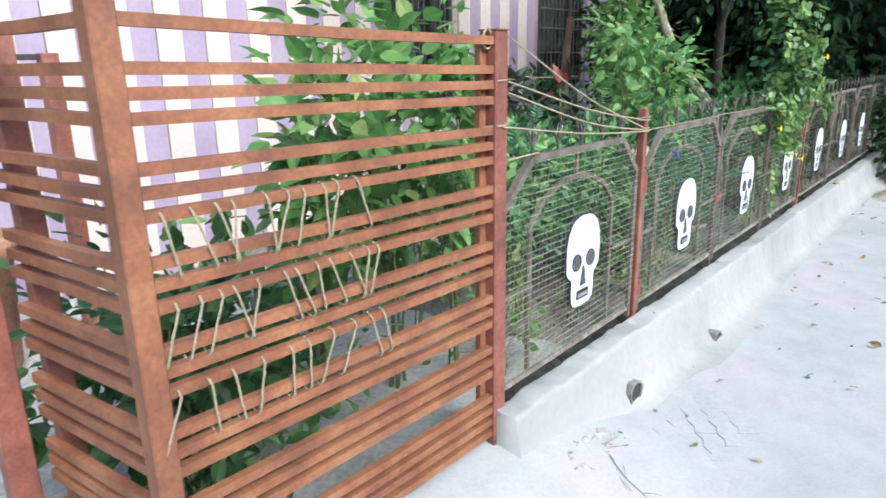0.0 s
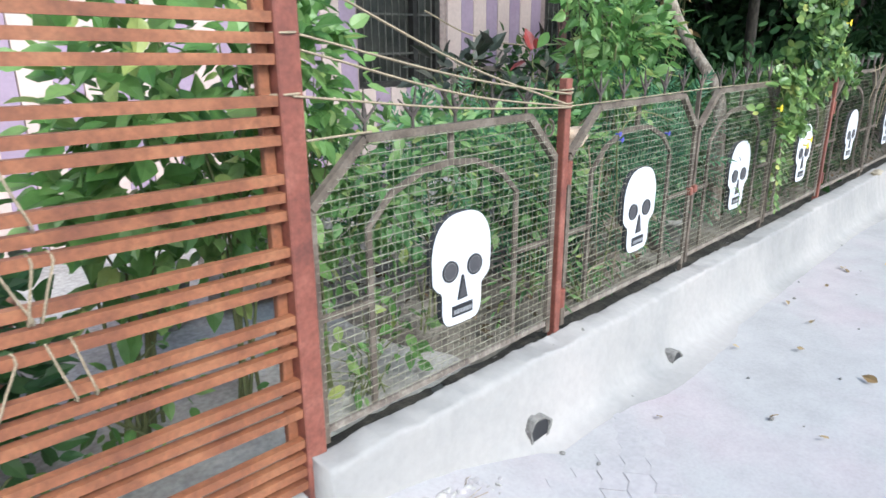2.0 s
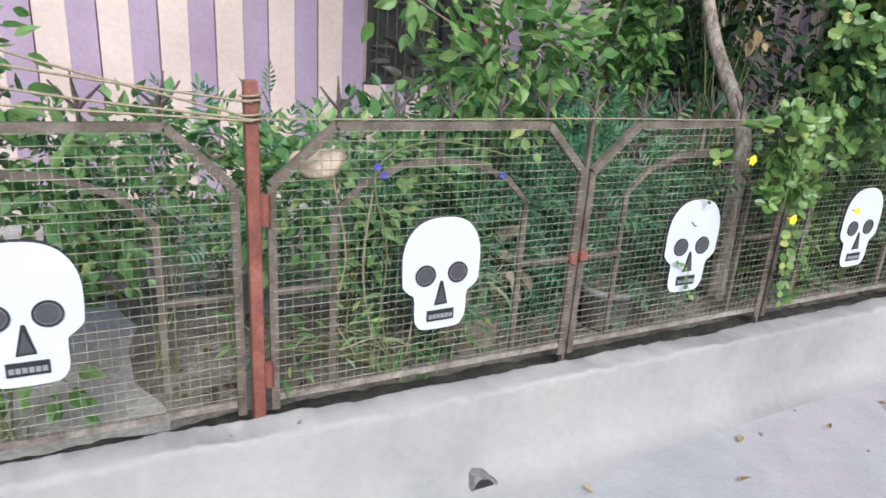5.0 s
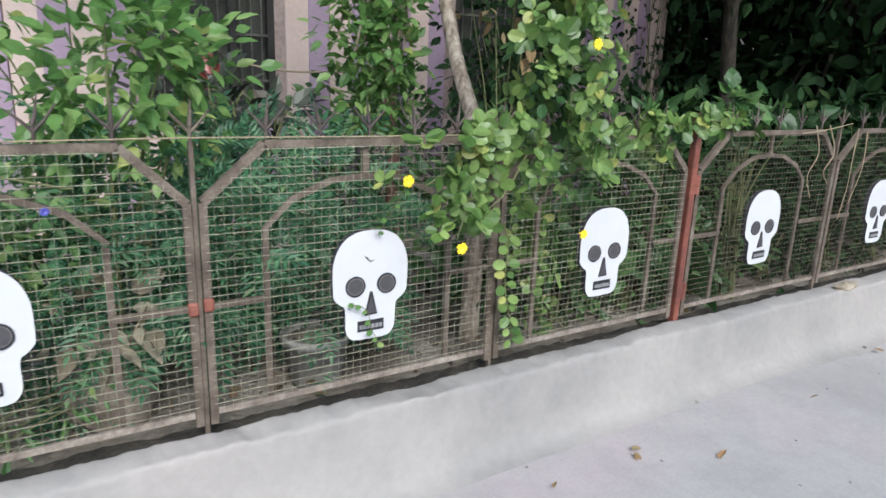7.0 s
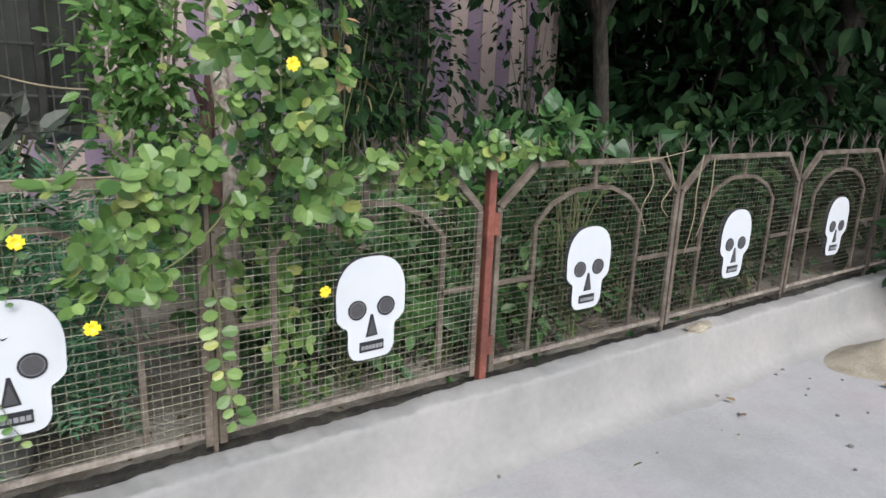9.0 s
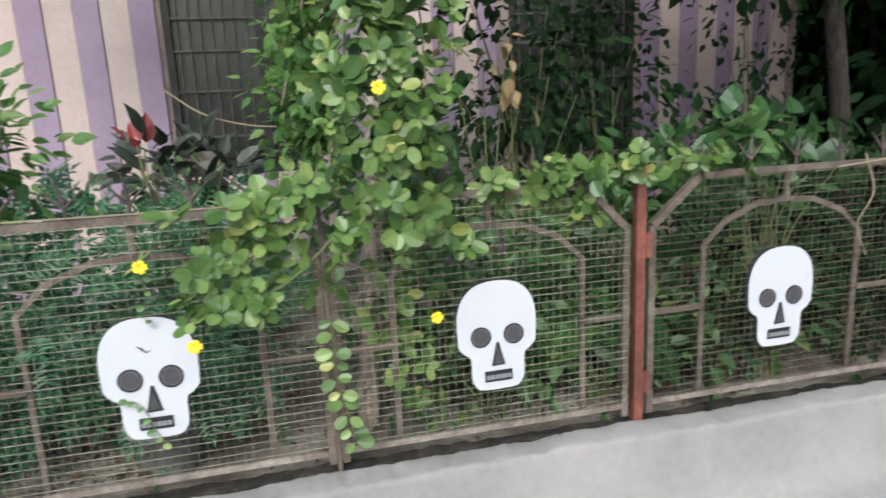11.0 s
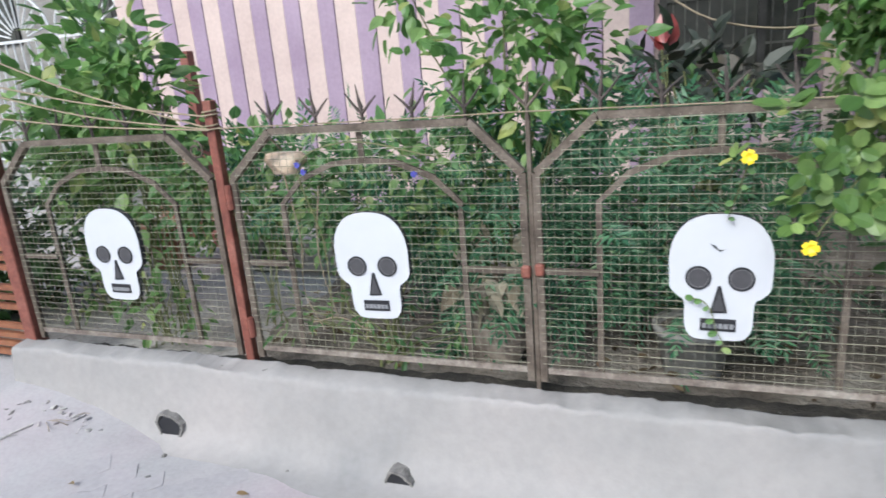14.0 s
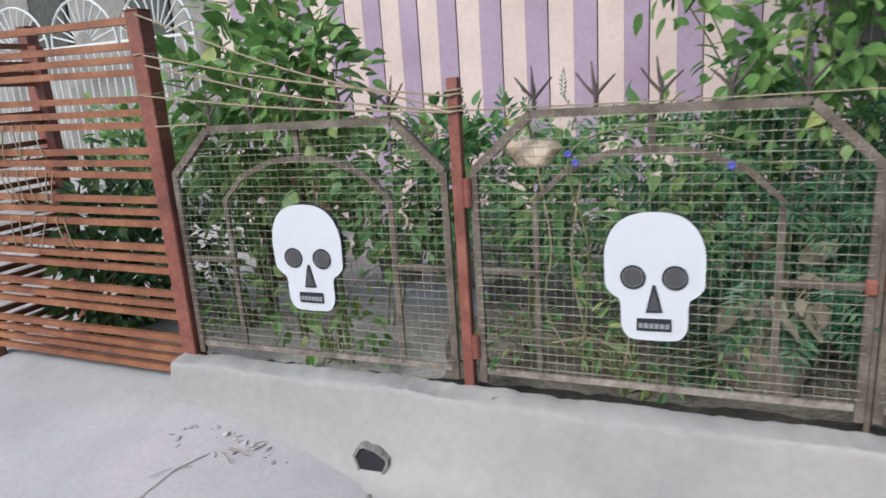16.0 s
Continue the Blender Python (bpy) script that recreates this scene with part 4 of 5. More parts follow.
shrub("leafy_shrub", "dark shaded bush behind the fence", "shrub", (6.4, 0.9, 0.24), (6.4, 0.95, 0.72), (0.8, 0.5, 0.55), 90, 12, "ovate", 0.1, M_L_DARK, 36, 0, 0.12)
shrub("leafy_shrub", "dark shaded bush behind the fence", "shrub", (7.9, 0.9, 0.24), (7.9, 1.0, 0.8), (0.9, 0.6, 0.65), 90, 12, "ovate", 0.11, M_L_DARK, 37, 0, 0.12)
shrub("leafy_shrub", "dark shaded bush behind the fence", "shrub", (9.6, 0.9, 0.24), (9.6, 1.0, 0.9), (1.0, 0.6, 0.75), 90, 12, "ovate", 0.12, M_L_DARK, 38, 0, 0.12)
shrub("squash_vine", "climbing squash vine with big round green leaves", "vine", (5.25, 0.25, 0.24), (5.2, 0.2, 1.29), (0.4, 0.14, 0.11), 28, 4, "heart", 0.092, M_L_MID, 39, 88, 0.05, droop=0.35, stem=0.006, facing=(0, -0.8, 0.6))
shrub("taro_plant", "taro plant with very large green leaves behind the mesh", "plant", (4.75, 0.4, 0.24), (4.75, 0.4, 0.68), (0.45, 0.14, 0.2), 9, 2, "heart", 0.32, M_L_MID, 40, 18, 0.05, droop=0.5, stem=0.012, facing=(0, -0.9, 0.5))
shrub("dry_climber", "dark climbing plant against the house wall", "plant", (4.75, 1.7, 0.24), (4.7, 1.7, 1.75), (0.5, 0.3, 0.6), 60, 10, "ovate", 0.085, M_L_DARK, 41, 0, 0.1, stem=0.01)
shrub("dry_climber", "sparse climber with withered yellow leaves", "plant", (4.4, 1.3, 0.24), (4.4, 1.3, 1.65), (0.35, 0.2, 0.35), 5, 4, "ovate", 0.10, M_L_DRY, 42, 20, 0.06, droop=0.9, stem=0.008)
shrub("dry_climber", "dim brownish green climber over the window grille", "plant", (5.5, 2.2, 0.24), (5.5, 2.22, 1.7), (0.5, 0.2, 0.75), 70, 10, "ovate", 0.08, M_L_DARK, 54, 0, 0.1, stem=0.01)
# farther undergrowth takes the darker leaf colour in place of shade
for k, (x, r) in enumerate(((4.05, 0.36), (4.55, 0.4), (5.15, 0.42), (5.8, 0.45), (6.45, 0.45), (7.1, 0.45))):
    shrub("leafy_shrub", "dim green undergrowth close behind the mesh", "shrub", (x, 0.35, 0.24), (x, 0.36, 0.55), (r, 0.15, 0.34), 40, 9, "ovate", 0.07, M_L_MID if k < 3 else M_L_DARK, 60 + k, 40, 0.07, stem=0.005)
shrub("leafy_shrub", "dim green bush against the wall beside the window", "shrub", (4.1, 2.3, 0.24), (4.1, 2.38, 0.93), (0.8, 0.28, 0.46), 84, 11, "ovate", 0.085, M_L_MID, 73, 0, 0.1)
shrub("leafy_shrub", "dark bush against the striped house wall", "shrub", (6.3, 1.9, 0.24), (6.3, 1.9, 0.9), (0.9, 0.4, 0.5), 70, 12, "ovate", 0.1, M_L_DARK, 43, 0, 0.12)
shrub("broadleaf_shrub", "light green shrub with long sprays above the rope-tied panel", "shrub", (0.4, 0.5, 0.17), (0.36, 0.45, 1.36), (0.22, 0.12, 0.30), 30, 8, "ovate", 0.078, M_L_BROAD, 72, 120, 0.065, shoots=6, stem=0.006)
# trees at the dark end of the lane, leaves and bark coloured dark for shade
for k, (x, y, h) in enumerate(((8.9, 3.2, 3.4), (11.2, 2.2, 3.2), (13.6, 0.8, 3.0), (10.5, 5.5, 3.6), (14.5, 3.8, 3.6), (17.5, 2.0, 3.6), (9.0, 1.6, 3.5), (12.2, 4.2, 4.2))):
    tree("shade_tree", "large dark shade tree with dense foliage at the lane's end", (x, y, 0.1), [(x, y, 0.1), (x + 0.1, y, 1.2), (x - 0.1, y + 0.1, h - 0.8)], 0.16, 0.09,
         [(x, y, h, 1.7, 1.6, 1.5, 190, 18, 0.26), (x, y, 1.1, 1.5, 1.2, 1.1, 110, 18, 0.24)], 60 + k, "ovate", 0.2, M_L_DARK, bark=M_BARKSHADE)
# no tree known here; added so its crown shades the fence
tree("shade_tree", "slender added tree whose crown shades the far fence", (6.9, 1.5, 0.24), [(6.9, 1.5, 0.24), (6.8, 1.5, 1.2), (6.5, 1.4, 2.4)], 0.07, 0.05,
     [(6.6, 1.3, 2.75, 1.5, 1.0, 0.55, 80, 18, 0.17)], 70, "ovate", 0.12, M_L_DARK, bark=M_BARKSHADE)
# crown added out of view to block light at the lane's far end
tree("shade_tree", "tall tree with an added unseen crown that shades the lane", (9.6, 1.4, 0.2), [(9.6, 1.4, 0.2), (9.5, 1.2, 1.8), (9.3, 0.6, 3.6)], 0.2, 0.11,
     [(8.9, -0.6, 5.0, 2.6, 2.4, 1.0, 260, 20, 0.3), (11.8, -0.9, 5.0, 2.2, 2.2, 1.0, 180, 20, 0.3)], 71, "ovate", 0.24, M_L_DARK, bark=M_BARKSHADE)
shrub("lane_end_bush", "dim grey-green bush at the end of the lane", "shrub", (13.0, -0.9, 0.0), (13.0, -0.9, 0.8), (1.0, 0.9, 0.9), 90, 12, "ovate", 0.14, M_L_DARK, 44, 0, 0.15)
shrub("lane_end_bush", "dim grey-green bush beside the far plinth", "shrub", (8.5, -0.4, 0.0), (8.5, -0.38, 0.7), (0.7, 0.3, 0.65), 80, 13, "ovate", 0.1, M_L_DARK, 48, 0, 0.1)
# yard greenery far behind the gate
for k, (x, y) in enumerate(((-3.4, 3.2), (-4.8, 4.6), (-2.8, 5.2))):
    shrub("yard_plant", "pot plant with green leaves in the yard", "plant", (x, y, 0.17), (x, y, 0.75), (0.45, 0.4, 0.5), 40, 9, "ovate", 0.12, M_L_BROAD, 80 + k, 0, 0.1)

# ---- ropes ----
def rope(label, runs, radius=0.0035, place=(0, 0, 0)):
    t = thing("rope", label, "rope", place)
    for pts in runs:
        part("strand", tube(bmesh.new(), smooth_path(pts, 6), radius, sides=5), M_ROPE, t)
    return t


def sag(a, b, d):
    m = (Vector(a) + Vector(b)) / 2
    return [a, (m.x, m.y, m.z - d), b]


rope("thin jute ropes stretched from the gate post to the fence post", [
    sag((0.03, -0.036, 1.475), (1.18, -0.024, 1.27), 0.02), sag((0.03, -0.036, 1.44), (1.18, -0.024, 1.225), 0.03),
    sag((0.02, -0.036, 1.615), (1.16, -0.024, 1.235), 0.03), sag((0.0, -0.036, 1.335), (1.18, -0.026, 1.222), 0.015),
    sag((0.03, -0.036, 1.225), (0.25, -0.018, 1.225), 0.0)])
rope("rope wound round the red fence post", [[(1.18 + 0.027 * math.cos(a), 0.027 * math.sin(a), z + 0.002 * a) for a in [k * 0.7 for k in range(19)]] for z in (1.215, 1.265)])
rope("rope knotted round the top of the gate post", [[(0.038 * math.cos(a), 0.038 * math.sin(a), z + 0.001 * a) for a in [k * 0.7 for k in range(12)]] for z in (1.475, 1.335)] + [[(-0.05 + 0.022 * math.cos(a), -0.012, 1.605 + 0.03 * math.sin(a)) for a in [k * 0.6 for k in range(11)]]])
rope("pale wire tied along the fence's top rail", [sag((1.2, -0.016, 1.226), (2.33, -0.016, 1.228), 0.002), sag((2.33, -0.016, 1.228), (3.42, -0.016, 1.222), 0.002)], 0.0025)
rope("sagging pale cord hanging before the window", [[(2.66, 2.3, 1.66), (2.9, 2.1, 1.5), (3.2, 1.9, 1.42), (3.5, 1.6, 1.42)]], 0.006)


def lacing():
    """Rope laced round the bars of the gate in three rows."""
    t = thing("rope_lacing", "frayed jute rope laced in loops round the gate bars", "rope", (-0.9, 0, 0.9))
    rnd = random.Random(5)
    for zu, zl, n, x0, x1 in ((1.235, 1.135, 10, -1.15, -0.62), (1.045, 0.95, 12, -1.15, -0.56), (0.855, 0.76, 10, -1.15, -0.54)):
        for k in range(n):
            x = x0 + (x1 - x0) * k / (n - 1) + rnd.uniform(-0.015, 0.015)
            lean = rnd.uniform(-0.05, 0.05)
            zu2, zl2 = zu + 0.022, zl - 0.018
            pts = [(x, 0.012, zu2 - 0.01), (x, -0.006, zu2 + 0.004), (x + 0.003, -0.025, zu2 - 0.012), (x + lean * 0.5, -0.026, (zu2 + zl2) / 2), (x + lean, -0.025, zl2 + 0.01), (x + lean, -0.004, zl2 - 0.004), (x + lean * 0.9, 0.014, zl2 + 0.012)]
            part("loop", tube(bmesh.new(), [Vector(p) - Vector((-0.9, 0, 0.9)) for p in smooth_path(pts, 2)], 0.0028, sides=5), M_ROPE, t)


lacing()

# ---- small things ----
def turned(name, label, category, place, profile, mat, rim_mat=None):
    t = thing(name, label, category, place)
    bm = bmesh.new()
    n, rows = 20, []
    for r, z in profile:
        rows.append([bm.verts.new((r * math.cos(2 * math.pi * k / n), r * math.sin(2 * math.pi * k / n), z)) for k in range(n)])
    for a, b in zip(rows, rows[1:]):
        for k in range(n):
            bm.faces.new((a[k], a[(k + 1) % n], b[(k + 1) % n], b[k]))
    bm.faces.new(rows[0][::-1])
    bm.faces.new(rows[-1])
    bmesh.ops.recalc_face_normals(bm, faces=bm.faces)
    flat_shade(part("body", bm, mat, t))
    part("soil", tube(bmesh.new(), [(0, 0, profile[-1][1] + 0.001), (0, 0, profile[-1][1] + 0.012)], profile[-1][0] * 0.98, sides=14), M_SOIL, t)
    return t


POT = [(0.09, 0), (0.10, 0.01), (0.125, 0.17), (0.14, 0.175), (0.14, 0.205), (0.12, 0.205), (0.115, 0.17)]
turned("flower_pot", "grey cement flower pot behind the fence", "pot", (2.82, 0.34, 0.23), POT, M_POT)
turned("flower_pot", "brown clay flower pot behind the gate", "pot", (-0.55, 1.5, 0.17), [(r * 1.3, z * 1.6) for r, z in POT], M_CLAY)
turned("flower_pot", "large brown clay pot in the yard", "pot", (-1.0, 2.2, 0.17), [(r * 1.7, z * 3.2) for r, z in POT], M_CLAY)
turned("flower_pot", "grey cement flower pot on the yard floor", "pot", (0.2, 1.55, 0.17), [(r * 1.2, z * 1.3) for r, z in POT], M_POT)



def low_wall():
    t = thing("low_block_wall", "low wall of grey cement blocks in the garden", "wall", (1.2, 1.5, 0.2))
    for r in range(2):
        for k in range(6):
            part("block", boxes((-0.75 + 0.42 * k + 0.2 * r, -0.34 + 0.42 * k + 0.2 * r, -0.08, 0.08, 0.0 + 0.2 * r, 0.195 + 0.2 * r), bevel=0.006), M_YARD, t)


low_wall()


def bag():
    t = thing("plastic_bag", "crumpled cream plastic bag hung behind the fence", "bag", (1.4, 0.1, 1.08))
    bm = bmesh.new()
    bmesh.ops.create_icosphere(bm, subdivisions=3, radius=1)
    for v in bm.verts:
        n = 1 + 0.22 * noise.noise(v.co * 1.8) + 0.1 * noise.noise(v.co * 5)
        v.co = Vector((v.co.x * 0.078 * n * (1.15 if v.co.z > 0 else 0.85), v.co.y * 0.04 * n, max(-0.042, min(0.038, v.co.z * 0.06 * n))))
    flat_shade(part("body", bm, M_BAG, t))
    part("tie", tube(bmesh.new(), [(0, -0.02, 0.05), (0, -0.07, 0.09), (0, -0.1, 0.125)], 0.004), M_ROPE, t)


bag()
bl = thing("blue_flower_vine", "thin vine with deep blue flowers on the mesh", "vine", (1.53, -0.02, 1.0))
part("stem", tube(bmesh.new(), smooth_path([(0.02, 0.04, -0.6), (0.05, 0.01, -0.2), (0.0, -0.01, 0.08), (0.2, 0.0, 0.16), (0.5, 0.01, 0.1)], 6), 0.003, sides=5), M_STEM, bl)
for x, z in ((0.0, 0.09), (0.02, 0.065), (0.43, 0.05)):
    flower(bl, x, -0.015, z, M_BLUE, 0.011)


def weep_pipe(x, y, z, r):
    t = thing("drain_pipe", "broken drain pipe end in the foot of the plinth", "pipe", (x, y, z), "weep holes")
    bm = bmesh.new()
    n = 20
    rows = []
    for k in range(n):
        a = 2 * math.pi * k / n
        w = 1 + 0.10 * math.sin(3 * a + x) + 0.06 * math.sin(7 * a)
        rows.append([bm.verts.new((q * w * math.cos(a), d, q * w * math.sin(a))) for q, d in ((r, 0.09), (r, -0.012), (r * 0.84, -0.012), (r * 0.8, 0.07))])
    for a, b in zip(rows, rows[1:] + rows[:1]):
        for k in range(3):
            bm.faces.new((a[k], b[k], b[k + 1], a[k + 1]))
    bm.faces.new([q[3] for q in rows])
    bmesh.ops.recalc_face_normals(bm, faces=bm.faces)
    part("sleeve", bm, M_STONE, t)
    # black disc closes the mouth in place of the shade inside
    part("hollow_shade", tube(bmesh.new(), [(0, 0.03, 0), (0, -0.007, 0)], r * 0.82, sides=16), M_OUTLINE, t, "black disc standing in for the pipe's shaded hollow")


weep_pipe(0.865, -0.176, 0.075, 0.064)
weep_pipe(1.875, -0.222, 0.006, 0.052)


def litter():
    """Dry leaves, chips and pebbles on the lane."""
    rng = np.random.default_rng(3)
    v, f = LEAF["ovate"]
    me = bpy.data.meshes.new("dry_leaf")
    me.from_pydata([tuple(p) for p in v * np.array((1, 1, 1.5))], [], f)
    me.materials.append(M_L_DRY)
    places = [(1.35, -0.42), (2.2, -0.36), (2.75, -0.55), (3.4, -0.45), (4.1, -0.62), (1.7, -0.75), (5.0, -0.5), (3.1, -0.9)]
    places += [(x, -0.25 - 1.1 * y) for x, y in rng.random((26, 2)) * np.array((8.0, 1.0))]
    for x, y in places:
        ob = tagged(new("dry_leaf", me), "curled dry brown leaf lying on the lane", "leaf", "fallen leaves")
        ob.location, ob.rotation_euler = (x, y, 0.02), (rng.normal(0, 0.3), rng.normal(0, 0.3), rng.random() * 6.28)
        s = rng.uniform(0.03, 0.075)
        ob.scale = (s, s, s)
    bm = bmesh.new()
    bmesh.ops.create_icosphere(bm, subdivisions=1, radius=1)
    for q in bm.verts:
        q.co *= 1 + 0.3 * noise.noise(q.co * 1.5)
        q.co.z *= 0.6
    pm = bpy.data.meshes.new("pebble")
    bm.to_mesh(pm)
    bm.free()
    pm.materials.append(M_STONE)
    for x, y in rng.random((60, 2)):
        ob = tagged(new("pebble", pm), "small grey stone chip on the lane", "stone", "stone chips")
        ob.location = (x * 9 - 1.5, -0.22 - 1.2 * y * y, 0.004)
        s = rng.uniform(0.005, 0.014)
        ob.scale, ob.rotation_euler = (s, s * 0.8, s), (0, 0, rng.random() * 6)


litter()


def heap(x, y, rx, ry, h, label):
    bm = bmesh.new()
    n, m = 28, 10
    rows = []
    for j in range(m + 1):
        r = j / m
        row = []
        for k in range(n):
            a = 2 * math.pi * k / n
            w = 1 + 0.25 * noise.noise((math.cos(a) * 1.3, math.sin(a) * 1.3, x))
            px, py = x + rx * r * w * math.cos(a), y + ry * r * w * math.sin(a)
            row.append(bm.verts.new((px, py, -0.02 + (h + 0.02) * (1 - r) ** 1.2 + 0.02 * noise.noise((px * 9, py * 9, 0)) * (1 - r))))
        rows.append(row)
    for a, b in zip(rows, rows[1:]):
        for k in range(n):
            bm.faces.new((a[k], b[k], b[(k + 1) % n], a[(k + 1) % n]))
    bmesh.ops.remove_doubles(bm, verts=bm.verts, dist=0.0005)
    ob = flat_shade(to_object("sand_heap", bm, M_SAND))
    tagged(ob, label, "sand")


heap(7.3, -0.5, 0.6, 0.32, 0.13, "low heap of brown sand and rubble on the lane")
heap(10.5, -0.7, 0.9, 0.5, 0.2, "earth and leaf litter heap at the lane's end")


def white_gate():
    """Far white ironwork with fan arches beyond the yard."""
    t = thing("ornamental_gate", "white wrought iron gate with fan arches beyond the yard", "gate", (-7.3, 6.2, 0.17))
    for k in range(3):
        cx = -1.5 + 1.5 * k
        rim = [(cx + 0.7 * math.cos(a), 0, 2.1 + 0.7 * math.sin(a)) for a in [math.pi * i / 14 for i in range(15)]]
        part("arch", tube(bmesh.new(), rim, 0.02, sides=6), M_WHITEPAINT, t)
        for i in range(13):
            a = math.pi * i / 12
            part("ray", tube(bmesh.new(), [(cx + 0.2 * math.cos(a), 0, 2.1 + 0.2 * math.sin(a)), (cx + 0.69 * math.cos(a), 0, 2.1 + 0.69 * math.sin(a))], 0.014, sides=5), M_WHITEPAINT, t)
        for i in range(9):
            x = cx - 0.68 + 0.17 * i
            part("upright", tube(bmesh.new(), [(x, 0, 0.0), (x, 0, 2.09)], 0.014, sides=5), M_WHITEPAINT, t)
        part("rail", boxes((cx - 0.72, cx + 0.72, -0.02, 0.02, 2.07, 2.11)), M_WHITEPAINT, t)
        part("rail", boxes((cx - 0.72, cx + 0.72, -0.02, 0.02, 0.2, 0.24)), M_WHITEPAINT, t)


white_gate()
tagged(to_object("boundary_wall", boxes((-14, -2.7, 7.6, 7.8, 0, 1.9), (-14.2, -14, 0.1, 7.8, 0, 1.9)), M_GREYWALL), "grey plastered boundary wall behind the yard", "wall", kind="structure")
# backdrop added to close sky gaps, dark in place of deep shade
tagged(to_object("dark_backdrop", boxes((7.9, 24, 8.5, 8.8, 0, 4.5), (24, 24.3, -9, 8.8, 0, 4.5)), M_SHADEWALL), "added backdrop wall behind the trees, coloured dark for shade", "wall", kind="structure")
tagged(to_object("opposite_wall", boxes((-30, 30, -9.3, -9.0, -0.02, 2.4)), M_WALL), "plain plastered wall across the lane", "wall", kind="structure")


def neighbour():
    t = thing("neighbour_house", "pale grey neighbouring house beyond the yard", "house", (-10, 10, 0))
    part("wall", boxes((-8, 5, 0, 4, 0, 5.5)), M_GREYWALL, t)
    part("roof", boxes((-8.3, 5.3, -0.4, 4.3, 5.502, 5.7)), M_CEMENT, t)
    for x in (-5.5, -2.5, 0.5, 3.0):
        w = part("window", boxes((x - 0.6, x + 0.6, -0.06, -0.002, 2.6, 4.0)), M_BLACKIRON, t, "dark window")
        part("pane", boxes((x - 0.5, x + 0.5, -0.075, -0.062, 2.7, 3.9)), M_GLASS, w)


neighbour()
yp = thing("yard_post", "dark brown steel post with a short rail by the house", "post", (-0.56, 2.0, 0.17))
part("shaft", boxes((-0.036, 0.036, -0.036, 0.036, 0, 1.44), bevel=0.004), M_RED, yp)
part("rail", boxes((-0.5, -0.037, -0.012, 0.012, 1.41, 1.435)), M_BLACKIRON, yp)


def tendrils():
    """Withered vine strands hanging on the mesh."""
    for label, strands in (
            ("pale withered vine strands dangling from the top rail", [[(5.42, -0.03, 1.24), (5.45, -0.05, 1.1), (5.40, -0.04, 0.98), (5.44, -0.05, 0.86)], [(5.55, -0.03, 1.24), (5.6, -0.05, 1.1), (5.53, -0.05, 1.0), (5.6, -0.04, 0.93)], [(5.85, -0.03, 1.22), (5.8, -0.05, 1.05), (5.82, -0.04, 0.9), (5.76, -0.05, 0.72)], [(5.95, -0.03, 1.2), (5.92, -0.05, 1.0), (5.86, -0.04, 0.8)], [(5.3, -0.03, 1.2), (5.5, -0.05, 1.22), (5.75, -0.04, 1.25)]]),
            ("dry pale vine strands hanging behind the mesh", [[(1.42, 0.04, 1.05), (1.46, 0.03, 0.8), (1.43, 0.05, 0.6), (1.5, 0.04, 0.45)], [(1.55, 0.05, 1.0), (1.52, 0.04, 0.75), (1.56, 0.05, 0.5)], [(1.66, 0.05, 0.8), (1.7, 0.04, 0.6), (1.68, 0.03, 0.42)], [(1.45, 0.05, 0.47), (1.58, 0.04, 0.5), (1.7, 0.04, 0.45)]])):
        t = thing("dry_vine", label, "vine", strands[0][0])
        o = Vector(strands[0][0])
        for q in strands:
            part("strand", tube(bmesh.new(), [v - o for v in smooth_path(q, 6)], 0.0035, sides=5, end=0.002), M_ROPE, t)


tendrils()


def crumpled(name, label, category, x, y, z, size, mat):
    bm = bmesh.new()
    bmesh.ops.create_icosphere(bm, subdivisions=3, radius=1)
    for v in bm.verts:
        n = 1 + 0.35 * noise.noise(v.co * 1.6 + Vector((x, y, z))) + 0.18 * noise.noise(v.co * 4)
        v.co = Vector((v.co.x * size[0], v.co.y * size[1], v.co.z * size[2])) * n
    ob = to_object(name, bm, mat)
    ob.location = (x, y, z)
    return tagged(ob, label, category)


crumpled("plastic_bag", "crumpled pale blue plastic bag caught in the shrub", "bag", 2.73, 0.72, 0.52, (0.05, 0.03, 0.04), M_PALEBLUE)
sk = thing("sack", "lumpy tan sack of earth leaning under the shrubs", "sack", (2.1, 0.32, 0.22))
lump = bmesh.new()
bmesh.ops.create_icosphere(lump, subdivisions=3, radius=1)
for v in lump.verts:
    n = 1 + 0.3 * noise.noise(v.co * 1.6) + 0.15 * noise.noise(v.co * 4)
    v.co = Vector((v.co.x * 0.15, v.co.y * 0.1, max(-0.16, v.co.z * 0.17))) * n + Vector((0, 0, 0.16))
flat_shade(part("body", lump, M_TAN, sk))
part("folded_mouth", flat_tube([(-0.09, 0, 0.30), (0.0, -0.02, 0.335), (0.1, 0, 0.30)], 0.026, 0.018), M_TAN, sk)
crumpled("stone", "flat broken stone lying on the plinth", "stone", 5.93, -0.085, 0.312, (0.11, 0.04, 0.022), M_SAND)
crumpled("mortar_lump", "rough pale cement lump at the gate post foot", "cement", 0.045, -0.05, 0.215, (0.032, 0.026, 0.045), M_CEMENT)
crumpled("stone", "grey rubble stone at the foot of the fence post", "stone", 1.29, -0.075, 0.305, (0.022, 0.013, 0.011), M_STONE)
crumpled("stone", "grey rubble stone at the foot of the fence post", "stone", 1.08, -0.075, 0.303, (0.018, 0.012, 0.010), M_STONE)


